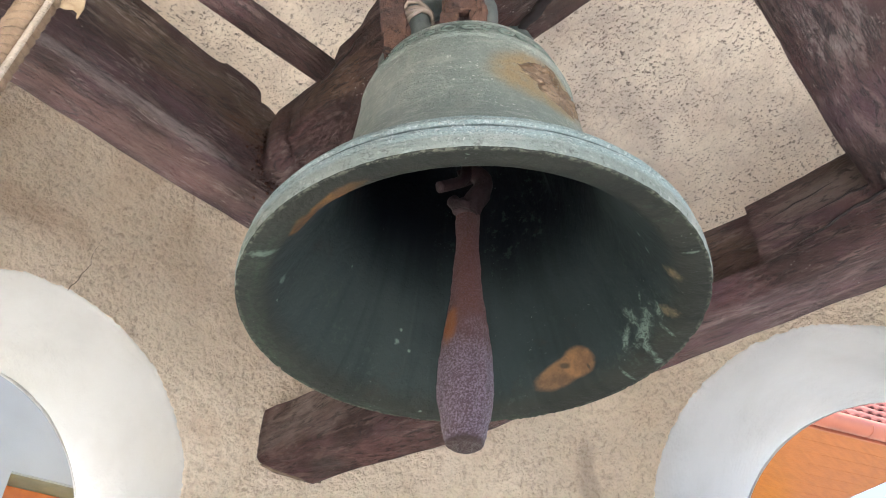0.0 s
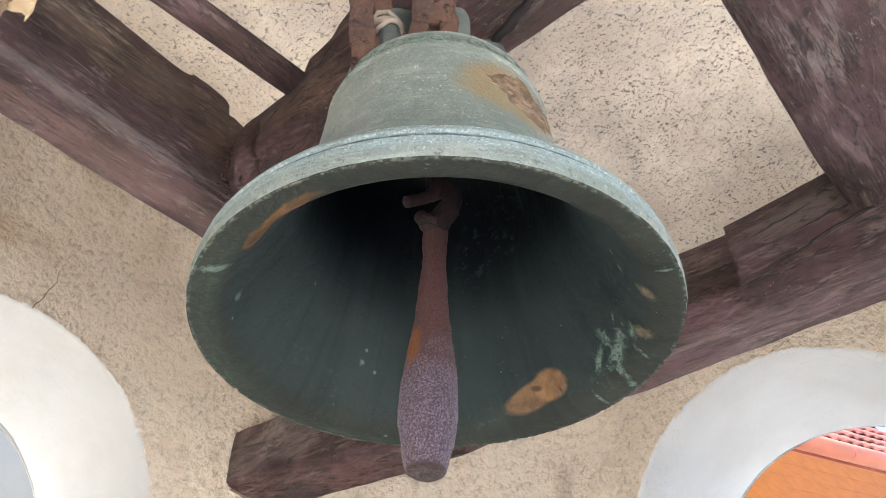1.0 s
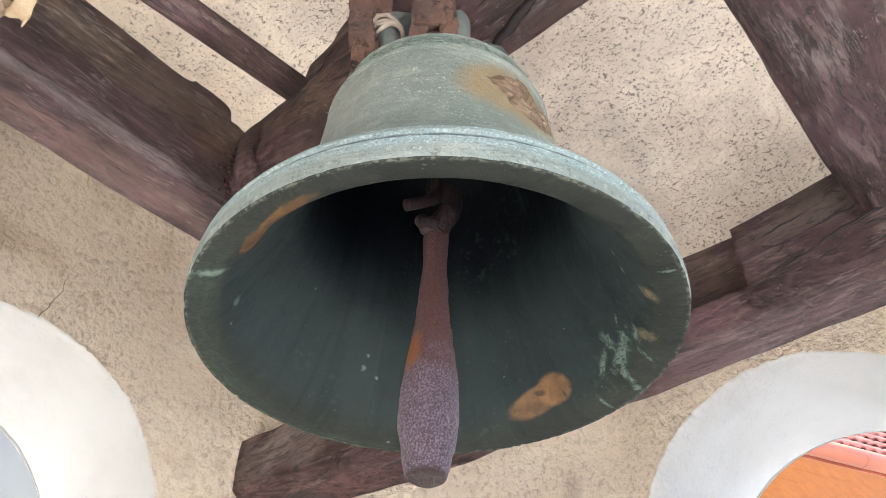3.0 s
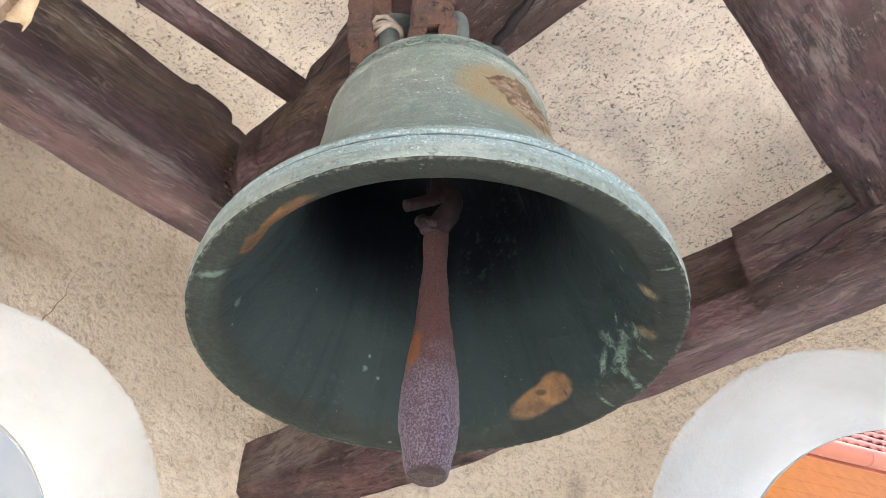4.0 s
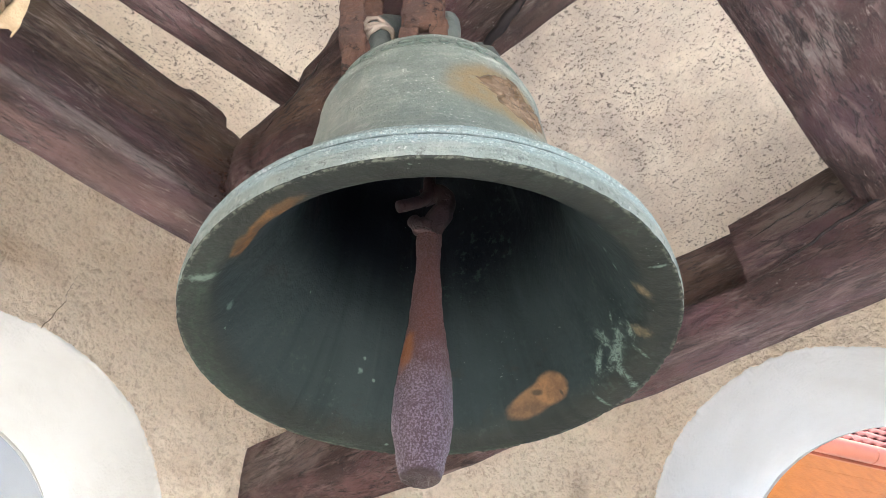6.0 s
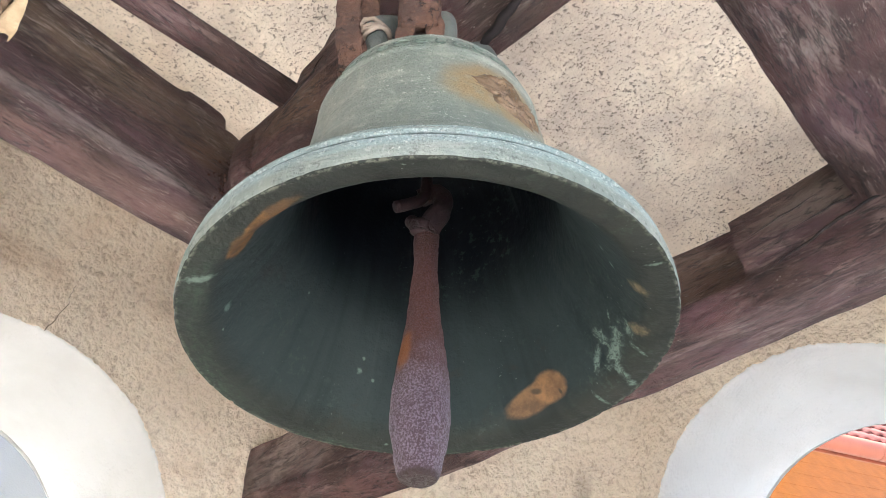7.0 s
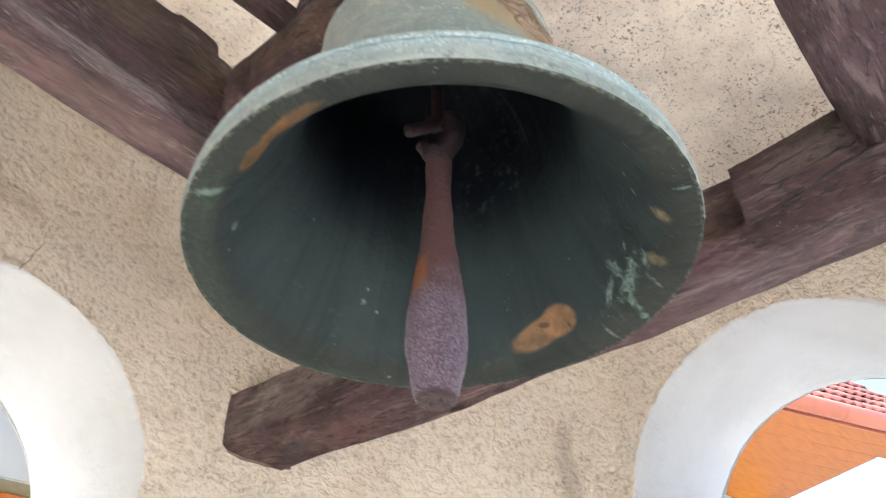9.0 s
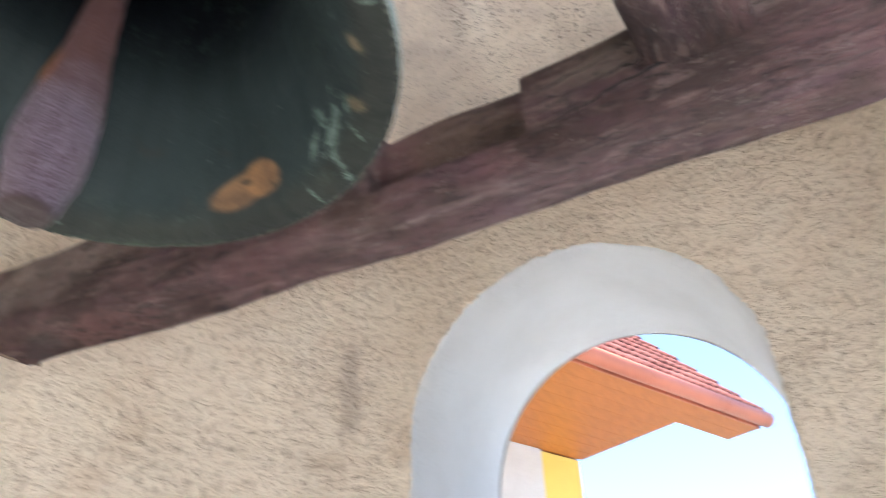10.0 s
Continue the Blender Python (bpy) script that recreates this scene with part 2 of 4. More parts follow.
def bronze():
    m = Mat("patinated_bronze", 0.65, 0.1)
    big = m.noise(5.0, 5, 0.6)
    streak = m.noise(9.0, 5, 0.65, m.scaled((3, 3, 0.6)))
    grain = m.noise(130.0, 3, 0.7)
    c = m.mix(m.ramp(big, 0.35, 0.65), (0.22, 0.265, 0.235), (0.31, 0.345, 0.31))
    c = m.mix(m.ramp(streak, 0.45, 0.75, 0.0, 0.6), c, (0.42, 0.425, 0.365))
    c = m.mix(m.ramp(grain, 0.52, 0.75, 0.0, 0.6), c, (0.55, 0.58, 0.53))
    c = m.mix(m.ramp(m.noise(3.4, 4, 0.6, m.scaled((1, 1, 0.6), at=(2, 1, 3))), 0.44, 0.62, 0.0, 0.35), c, (0.165, 0.195, 0.165))
    # pale verdigris ledge above the lip
    sep = m.node("ShaderNodeSeparateXYZ")
    m.link(m.co, sep.inputs[0])
    ledge = m.math("MULTIPLY", m.ramp(sep.outputs["Z"], RIM + 0.016, RIM + 0.028), m.ramp(sep.outputs["Z"], RIM + 0.085, RIM + 0.115, 1.0, 0.0))
    c = m.mix(m.math("MULTIPLY", ledge, m.ramp(m.noise(30.0, 6, 0.75), 0.3, 0.6, 0.25, 0.95)), c, (0.36, 0.455, 0.45))
    c = m.mix(m.math("MULTIPLY", ledge, m.ramp(m.noise(240.0, 3, 0.7), 0.53, 0.64, 0.0, 0.8)), c, (0.66, 0.72, 0.70))
    c = m.mix(m.math("MULTIPLY", ledge, m.ramp(m.noise(200.0, 3, 0.7, m.scaled((1, 1, 1), at=(5, 1, 1))), 0.33, 0.43, 0.7, 0.0)), c, (0.12, 0.165, 0.16))
    # groove shade painted in as two dark rings
    for g in (0.0425, 0.0625):
        groove_dark = m.math("MULTIPLY", m.ramp(sep.outputs["Z"], RIM + g - 0.0045, RIM + g - 0.003), m.ramp(sep.outputs["Z"], RIM + g + 0.003, RIM + g + 0.0045, 1.0, 0.0))
        c = m.mix(m.math("MULTIPLY", groove_dark, m.ramp(m.noise(60.0, 4), 0.3, 0.6, 0.55, 0.95)), c, (0.06, 0.085, 0.08))
    # recess shade behind the scrolls painted as a darker band
    band = m.math("MULTIPLY", m.ramp(sep.outputs["Z"], RIM + 0.424, RIM + 0.430), m.ramp(sep.outputs["Z"], RIM + 0.460, RIM + 0.466, 1.0, 0.0))
    c = m.mix(m.math("MULTIPLY", band, 0.7), c, (0.10, 0.135, 0.115))
    # ochre stain round the emblem
    c = m.mix(m.ramp(m.noise(16.0, 5, 0.7, m.scaled((1, 1, 3))), 0.5, 0.68, 0.0, 0.45), c, (0.46, 0.47, 0.42))
    lines = m.math("MULTIPLY", m.ramp(m.noise(24.0, 5, 0.7, m.scaled((1, 1, 7))), 0.30, 0.42, 0.7, 0.0), m.ramp(m.noise(8.0, 3), 0.4, 0.6))
    c = m.mix(lines, c, (0.14, 0.17, 0.145))
    dots = m.math("MULTIPLY", m.ramp(m.noise(170.0, 3, 0.6), 0.62, 0.69), m.ramp(m.noise(11.0, 3), 0.45, 0.62))
    c = m.mix(dots, c, (0.60, 0.62, 0.57))
    c = m.mix(m.math("MULTIPLY", m.spot((BX + 0.190, BY - 0.045, RIM + 0.330), (0.095, 0.120, 0.085), 0.5, 0.25, 14), m.ramp(m.noise(50.0, 5, 0.7), 0.3, 0.55, 0.6, 0.95)), c, (0.34, 0.25, 0.13))
    # dark chips along the edge of the lip
    chips = m.math("MULTIPLY", m.ramp(sep.outputs["Z"], RIM + 0.010, RIM + 0.020, 1.0, 0.0), m.ramp(m.noise(95.0, 5, 0.7), 0.56, 0.64))
    c = m.mix(m.math("MULTIPLY", chips, 0.55), c, (0.05, 0.055, 0.045))
    m.color(c)
    m.bump(m.noise(110.0, 4, 0.75), 0.009)
    m.bump(m.noise(260.0, 3, 0.7), 0.004)
    m.bump(m.noise(32.0, 5, 0.7, m.scaled((1, 1, 5))), 0.005)
    m.bump(m.noise(14.0, 4), 0.005)
    return m.m


def bronze_inside():
    m = Mat("dark_bronze", 0.72, 0.0)
    sep = m.node("ShaderNodeSeparateXYZ")
    m.link(m.co, sep.inputs[0])
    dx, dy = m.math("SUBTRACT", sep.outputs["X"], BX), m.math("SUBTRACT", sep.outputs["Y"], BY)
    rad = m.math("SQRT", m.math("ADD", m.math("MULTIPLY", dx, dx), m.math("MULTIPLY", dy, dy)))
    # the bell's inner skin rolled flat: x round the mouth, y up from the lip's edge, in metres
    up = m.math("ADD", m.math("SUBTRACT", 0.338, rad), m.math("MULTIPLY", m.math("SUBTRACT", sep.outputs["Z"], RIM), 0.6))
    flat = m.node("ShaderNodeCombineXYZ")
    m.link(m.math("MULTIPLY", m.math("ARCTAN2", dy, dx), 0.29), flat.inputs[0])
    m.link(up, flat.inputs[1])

    def rolled(scale):
        n = m.node("ShaderNodeMapping")
        n.inputs["Scale"].default_value = scale
        m.link(flat.outputs[0], n.inputs["Vector"])
        return n.outputs[0]

    jag, jagf = m.math("SUBTRACT", m.noise(42.0, 5, 0.65), 0.5), m.math("SUBTRACT", m.noise(150.0, 4, 0.7), 0.5)

    def mark(at, size, turn=0.0, soft=0.4, wob=0.5, edge=None):
        n = m.node("ShaderNodeMapping")
        n.vector_type = "TEXTURE"
        n.inputs["Location"].default_value = (at[0], at[1], 0)
        n.inputs["Rotation"].default_value = (0, 0, radians(turn))
        n.inputs["Scale"].default_value = (size[0], size[1], 1)
        m.link(flat.outputs[0], n.inputs["Vector"])
        d = m.node("ShaderNodeVectorMath")
        d.operation = "LENGTH"
        m.link(n.outputs[0], d.inputs[0])
        return m.ramp(m.math("ADD", d.outputs["Value"], m.math("MULTIPLY", edge or jag, 2 * wob)), 1.0 - soft, 1.0, 1.0, 0.0)

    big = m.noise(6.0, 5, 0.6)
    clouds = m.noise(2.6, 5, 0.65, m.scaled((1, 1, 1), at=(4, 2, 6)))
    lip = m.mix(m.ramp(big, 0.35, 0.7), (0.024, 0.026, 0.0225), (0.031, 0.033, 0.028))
    # grey-green low wall in ragged runs; the bell's deep shade painted near-black above
    low_wall = m.mix(m.ramp(clouds, 0.38, 0.62), (0.0205, 0.0280, 0.0282), (0.0290, 0.0375, 0.0360))
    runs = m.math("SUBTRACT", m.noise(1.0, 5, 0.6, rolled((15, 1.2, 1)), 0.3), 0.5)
    wall = m.mix(m.ramp(m.math("ADD", up, m.math("MULTIPLY", runs, 0.13)), 0.19, 0.35), low_wall, (0.0013, 0.0022, 0.0040))
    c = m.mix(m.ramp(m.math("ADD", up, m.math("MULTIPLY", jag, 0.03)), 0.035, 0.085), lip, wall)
    # dark and pale streaks down the wall, and a little rust
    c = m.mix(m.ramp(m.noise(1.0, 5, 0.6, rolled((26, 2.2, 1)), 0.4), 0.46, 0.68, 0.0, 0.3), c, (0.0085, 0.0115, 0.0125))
    c = m.mix(m.ramp(m.noise(1.0, 4, 0.6, rolled((34, 3.5, 1))), 0.60, 0.74, 0.0, 0.35), c, (0.034, 0.042, 0.038))
    c = m.mix(m.ramp(m.noise(9.0, 5, 0.7, m.scaled((1, 1, 1), at=(8, 3, 2))), 0.60, 0.72, 0.0, 0.35), c, (0.032, 0.022, 0.016))
    c = m.mix(m.math("MULTIPLY", m.ramp(m.noise(70.0, 5, 0.75), 0.54, 0.64), m.ramp(m.noise(6.0, 4), 0.48, 0.62, 0.0, 0.22)), c, (0.06, 0.09, 0.065))
    # green bloom along the edge of the mouth
    scum = m.ramp(m.noise(1.0, 6, 0.75, rolled((55, 110, 1))), 0.42, 0.62, 0.1, 0.75)
    for at, size in (((-0.60, 0.030), (0.16, 0.032)), ((-0.78, 0.018), (0.17, 0.030)), ((0.83, 0.012), (0.12, 0.016)), ((0.62, 0.010), (0.14, 0.012))):
        c = m.mix(m.math("MULTIPLY", m.math("MULTIPLY", mark(at, size, 0, 0.9, 0.6), scum), 0.45), c, (0.052, 0.082, 0.054))
    # pale specks and short scratches
    speck = m.math("MULTIPLY", m.ramp(m.noise(210.0, 2, 0.6), 0.70, 0.75), m.ramp(m.noise(10.0, 3), 0.50, 0.62))
    c = m.mix(m.math("MULTIPLY", speck, 0.55), c, (0.20, 0.235, 0.20))
    pock = m.math("MULTIPLY", m.ramp(m.noise(160.0, 3, 0.6, m.scaled((1, 1, 1), at=(3, 3, 9))), 0.30, 0.25), m.ramp(m.noise(8.0, 3), 0.48, 0.58))
    c = m.mix(m.math("MULTIPLY", pock, 0.8), c, (0.006, 0.007, 0.007))
    # worn, nicked outer edge
    nick = m.math("MULTIPLY", m.ramp(up, 0.003, 0.009, 1.0, 0.0), m.ramp(m.noise(120.0, 4, 0.7), 0.46, 0.60))
    c = m.mix(m.math("MULTIPLY", nick, 0.6), c, (0.16, 0.165, 0.13))
    # verdigris splash and flecks
    rag = m.math("SUBTRACT", m.noise(85.0, 5, 0.7, warp=0.5), 0.5)
    lace = m.ramp(m.math("ABSOLUTE", m.math("SUBTRACT", m.noise(62.0, 5, 0.7, warp=0.8), 0.5)), 0.02, 0.075, 0.85, 0.2)
    for at, size, turn in (((0.296, 0.104), (0.0245, 0.009), -104), ((0.287, 0.077), (0.0554, 0.011), -17), ((0.332, 0.086), (0.0296, 0.006), -37), ((0.311, 0.045), (0.0354, 0.006), -70), ((0.323, 0.016), (0.0095, 0.006), -90), ((0.234, 0.074), (0.0194, 0.008), -52), ((0.255, 0.046), (0.0222, 0.0035), -79), ((0.248, 0.113), (0.0109, 0.003), -38), ((0.379, 0.025), (0.0248, 0.003), -90), ((0.263, 0.088), (0.012, 0.012), -92)):
        c = m.mix(m.math("MULTIPLY", mark(at, (size[0] * 1.05, size[1] * 1.45), turn, 0.8, 1.1, rag), lace), c, (0.125, 0.165, 0.138))
    for at, size, turn in (((0.101, 0.135), (0.0076, 0.006), -67), ((0.126, 0.119), (0.0074, 0.004), -48), ((0.067, 0.022), (0.0161, 0.004), -89), ((0.813, 0.147), (0.007, 0.007), -134), ((0.809, 0.168), (0.004, 0.004), -150), ((-0.567, 0.029), (0.0297, 0.009), 76), ((-0.663, 0.086), (0.01, 0.01), 60), ((0.783, 0.136), (0.004, 0.004), -153), ((-0.698, 0.069), (0.003, 0.003), 163), ((-0.262, 0.014), (0.0034, 0.002), 23), ((-0.834, 0.221), (0.003, 0.003), 180), ((-0.01, 0.072), (0.0076, 0.003), 177), ((0.74, 0.028), (0.004, 0.004), -138)):
        c = m.mix(m.math("MULTIPLY", mark(at, size, turn, 0.8, 0.9, jagf), 0.62), c, (0.155, 0.20, 0.165))
    for at, size, turn in (((0.129, 0.065), (0.026, 0.015), -94), ((0.217, 0.058), (0.026, 0.014), -116)):
        c = m.mix(m.math("MULTIPLY", mark(at, size, turn, 0.8, 0.45, jagf), m.ramp(m.noise(60.0, 4), 0.36, 0.6, 0.35, 0.85)), c, (0.19, 0.145, 0.085))
    # bare, rusty-gold strike marks
    gold = m.mix(m.ramp(m.noise(24.0, 5, 0.7), 0.36, 0.62), (0.205, 0.115, 0.052), (0.115, 0.066, 0.036))
    for at, size, turn, f in (((0.446, 0.092), (0.038, 0.030), 0, 0.95), ((0.484, 0.083), (0.062, 0.026), -12, 0.75)):
        c = m.mix(m.math("MULTIPLY", mark(at, size, turn, 0.3, 0.14), f), c, gold)
    for at, size, turn in (((0.474, 0.094), (0.0143, 0.007), -162), ((0.43, 0.078), (0.0083, 0.004), -100)):
        c = m.mix(m.math("MULTIPLY", mark(at, size, turn, 0.7, 0.35), 0.8), c, (0.040, 0.034, 0.026))
    for at, size, turn in (((-0.44, 0.050), (0.068, 0.020), -16), ((-0.505, 0.066), (0.045, 0.024), -26)):
        c = m.mix(m.math("MULTIPLY", mark(at, size, turn, 0.35, 0.28), 0.9), c, m.mix(m.ramp(m.noise(40.0, 4), 0.4, 0.6), (0.17, 0.088, 0.032), (0.095, 0.055, 0.028)))
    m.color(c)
    m.rough(m.ramp(big, 0.3, 0.7, 0.62, 0.78))
    m.b.inputs["Specular IOR Level"].default_value = 0.12
    m.bump(m.noise(80.0, 4, 0.6), 0.0022)
    m.bump(m.noise(260.0, 3, 0.6), 0.0006)
    m.bump(m.noise(12.0, 3), 0.004)
    return m.m


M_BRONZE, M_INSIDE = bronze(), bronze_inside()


def rusted(name, a, b, c3, rel=0.004):
    m = Mat(name, 0.8, 0.1)
    c = m.mix(m.ramp(m.noise(14.0, 5, 0.65), 0.36, 0.62), a, b)
    c = m.mix(m.ramp(m.noise(60.0, 4, 0.7), 0.5, 0.7, 0.0, 0.6), c, c3)
    m.color(c)
    rift = m.math("ABSOLUTE", m.math("SUBTRACT", m.noise(16.0, 5, 0.6, warp=0.6), 0.5))
    rift = m.math("MULTIPLY", m.ramp(rift, 0.004, 0.018, 1.0, 0.0), m.ramp(m.noise(13.0, 3), 0.48, 0.58))
    m.color(m.mix(m.math("MULTIPLY", rift, 0.9), c, (0.02, 0.012, 0.010)))
    m.bump(m.noise(55.0, 5, 0.7), rel)
    m.bump(m.math("MULTIPLY", rift, -1.0), 0.005)
    return m


M_IRON = rusted("rusty_iron_strap", (0.125, 0.063, 0.042), (0.075, 0.042, 0.034), (0.18, 0.098, 0.062), 0.010).m
M_BRACKET = rusted("dark_rusty_iron", (0.030, 0.0115, 0.012), (0.019, 0.009, 0.010), (0.048, 0.022, 0.020)).m


def clapper_mat():
    m = Mat("clapper_iron", 0.6, 0.2)
    sep = m.node("ShaderNodeSeparateXYZ")
    m.link(m.co, sep.inputs[0])
    low = m.ramp(m.math("ADD", sep.outputs["Z"], m.math("MULTIPLY", m.noise(18.0, 3), 0.10)), 2.12, 2.22)
    c = m.mix(low, (0.098, 0.060, 0.072), (0.090, 0.031, 0.023))
    c = m.mix(m.ramp(m.noise(10.0, 4, 0.65), 0.5, 0.66, 0.0, 0.7), c, (0.075, 0.036, 0.026))
    pale = m.math("MULTIPLY", m.ramp(m.noise(380.0, 3, 0.7), 0.44, 0.62), m.ramp(low, 0.0, 1.0, 0.72, 0.16))
    c = m.mix(pale, c, (0.31, 0.25, 0.315))
    c = m.mix(m.ramp(m.noise(300.0, 4, 0.7, m.scaled((1, 1, 1), at=(4, 2, 1))), 0.32, 0.44, 0.6, 0.0), c, (0.028, 0.016, 0.018))
    c = m.mix(m.math("MULTIPLY", m.spot((-0.551, 0.672, 2.150), (0.020, 0.018, 0.046), 0.6, 0.35, 40), 0.85), c, (0.25, 0.088, 0.022))
    c = m.mix(m.math("MULTIPLY", m.spot((-0.512, 0.678, 2.065), (0.006, 0.010, 0.055), 0.9, 0.6, 60), 0.75), c, (0.05, 0.018, 0.014))
    c = m.mix(m.ramp(sep.outputs["Z"], 1.976, 1.983, 0.9, 0.0), c, (0.05, 0.028, 0.022))
    m.color(c)
    m.rough(m.ramp(low, 0.0, 1.0, 0.42, 0.66))
    m.bump(m.noise(300.0, 4, 0.7), 0.008)
    m.bump(m.noise(30.0, 3), 0.003)
    return m.m


M_CLAPPER = clapper_mat()


def plain(name, a, b, scale, rough=0.8, rel=0.003, relscale=60.0, metal=0.0):
    m = Mat(name, rough, metal)
    m.color(m.mix(m.ramp(m.noise(scale, 4), 0.35, 0.65), a, b))
    m.bump(m.noise(relscale, 3), rel)
    return m


M_ROPE = plain("hemp_rope", (0.34, 0.235, 0.15), (0.24, 0.16, 0.10), 25.0, 0.9, 0.003, 220.0).m
M_BRAID = plain("braided_cord", (0.52, 0.43, 0.34), (0.42, 0.34, 0.26), 40.0, 0.9, 0.002, 300.0).m
M_TAPE = plain("frayed_cloth", (0.52, 0.40, 0.25), (0.42, 0.30, 0.18), 30.0, 0.9, 0.002, 200.0).m
M_CLOTH = plain("grey_cloth", (0.34, 0.275, 0.225), (0.24, 0.19, 0.15), 40.0, 0.9, 0.002, 300.0).m
M_CANON = plain("dark_grey_bronze", (0.125, 0.14, 0.13), (0.09, 0.103, 0.096), 25.0, 0.6, 0.003, 120.0, 0.1).m
M_ORNAMENT = plain("pale_bronze_relief", (0.19, 0.235, 0.205), (0.12, 0.155, 0.13), 40.0, 0.65, 0.003, 90.0).m
M_EMBLEM = plain("brown_relief", (0.165, 0.108, 0.060), (0.115, 0.072, 0.040), 22.0, 0.40, 0.006, 60.0, 0.2).m
M_ROD = timber("painted_rod", "y", 1.55, 1.05)
M_BOUNCE = plain("pale_bounce_slab", (0.78, 0.75, 0.69), (0.72, 0.69, 0.64), 4.0).m
M_PAVING = plain("worn_flagstone", (0.56, 0.51, 0.44), (0.46, 0.42, 0.36), 5.0).m
M_GROUND = plain("dusty_ground", (0.12, 0.115, 0.10), (0.09, 0.09, 0.08), 0.6).m
M_YELLOW = plain("yellow_render", (0.72, 0.55, 0.12), (0.66, 0.50, 0.11), 2.0).m
M_GREYWALL = plain("white_render", (0.27, 0.275, 0.285), (0.24, 0.245, 0.25), 1.0).m
M_REVEAL = plain("grey_render", (0.26, 0.26, 0.235), (0.22, 0.22, 0.20), 5.0).m
M_GUTTER = plain("copper_brown_gutter", (0.42, 0.13, 0.07), (0.36, 0.11, 0.06), 3.0, 0.45, 0.001).m
def tile_mat():
    m = Mat("red_clay_tile", 0.8)
    info = m.node("ShaderNodeObjectInfo")
    c = m.mix(info.outputs["Random"], (0.16, 0.046, 0.034), (0.12, 0.036, 0.027))
    m.color(m.mix(m.ramp(m.noise(20.0, 4), 0.4, 0.7, 0.0, 0.4), c, (0.19, 0.070, 0.054)))
    m.bump(m.noise(40.0, 3), 0.003)
    return m.m


M_TILE = tile_mat()
M_CRACK = plain("crack_shadow", (0.20, 0.15, 0.11), (0.13, 0.095, 0.07), 20.0).m
M_SPLIT = plain("open_split", (0.018, 0.012, 0.011), (0.012, 0.008, 0.008), 20.0).m
M_CRUMB = plain("rotten_wood", (0.10, 0.043, 0.026), (0.045, 0.022, 0.016), 60.0, 0.9, 0.004, 200.0).m
M_FRAME = plain("orange_wood_frame", (0.40, 0.13, 0.045), (0.33, 0.10, 0.035), 6.0, 0.5).m


def soffit_mat():
    m = Mat("varnished_boards", 0.5)
    m.color(m.mix(m.ramp(m.noise(5.0, 5, 0.6, m.scaled((6, 1, 6), (0, 0, -25))), 0.35, 0.7), (0.40, 0.128, 0.020), (0.33, 0.100, 0.015)))
    m.bump(m.noise(40.0, 3), 0.002)
    return m.m


M_SOFFIT = soffit_mat()


def glass_mat():
    m = Mat("window_glass", 0.03)
    m.color((0.05, 0.09, 0.16))
    m.b.inputs["Specular IOR Level"].default_value = 1.0
    return m.m


M_GLASS = glass_mat()


# ---- building helpers ----
def link(name, bm, material, parent=None, smooth=True):
    me = bpy.data.meshes.new(name)
    bmesh.ops.recalc_face_normals(bm, faces=bm.faces)
    bm.to_mesh(me)
    bm.free()
    if smooth:
        me.shade_smooth()
    me.materials.append(material)
    ob = new(name, me)
    if parent:
        ob.parent = parent
    return ob


def part(name, bm, material, parent, label="", smooth=True):
    return tagged(link(name, bm, material, parent, smooth), label)


def base(name):
    return new(name)


def loft(rings, caps=True, closed=True):
    """Skin over rings of points of equal count."""
    bm = bmesh.new()
    vs = [[bm.verts.new(p) for p in r] for r in rings]
    n = len(vs[0])
    for a, b in zip(vs, vs[1:]):
        for i in range(n if closed else n - 1):
            j = (i + 1) % n
            bm.faces.new((a[i], a[j], b[j], b[i]))
    if caps:
        bm.faces.new(list(reversed(vs[0])))
        bm.faces.new(vs[-1])
    return bm


def revolve(profile, n=96, at=(BX, BY)):
    bm = bmesh.new()
    rows = []
    for r, z in profile:
        if r < 1e-6:
            rows.append([bm.verts.new((at[0], at[1], z))])
        else:
            rows.append([bm.verts.new((at[0] + r * math.cos(2 * math.pi * k / n), at[1] + r * math.sin(2 * math.pi * k / n), z)) for k in range(n)])
    for a, b in zip(rows, rows[1:]):
        for k in range(n):
            j = (k + 1) % n
            q = [a[k % len(a)], a[j % len(a)], b[j % len(b)], b[k % len(b)]]
            q = list(dict.fromkeys(q))
            if len(q) > 2:
                bm.faces.new(q)
    return bm


def tube(points, radius, n=10, caps=True):
    """A round bar along points; radius: one number or one for each point."""
    rings = []
    pts = [Vector(p) for p in points]
    for i, p in enumerate(pts):
        d = (pts[min(i + 1, len(pts) - 1)] - pts[max(i - 1, 0)]).normalized()
        u = d.orthogonal().normalized() if i == 0 else (u - d * u.dot(d)).normalized()
        v = d.cross(u)
        r = radius[i] if isinstance(radius, (list, tuple)) else radius
        rings.append([p + (u * math.cos(2 * math.pi * k / n) + v * math.sin(2 * math.pi * k / n)) * r for k in range(n)])
    return loft(rings, caps)


def box(a, b, m=None):
    bm = bmesh.new()
    bmesh.ops.create_cube(bm, size=1)
    for v in bm.verts:
        v.co = Vector([(a[i] + b[i]) / 2 + v.co[i] * (b[i] - a[i]) for i in range(3)])
    if m:
        bmesh.ops.transform(bm, matrix=m, verts=bm.verts)
    return bm


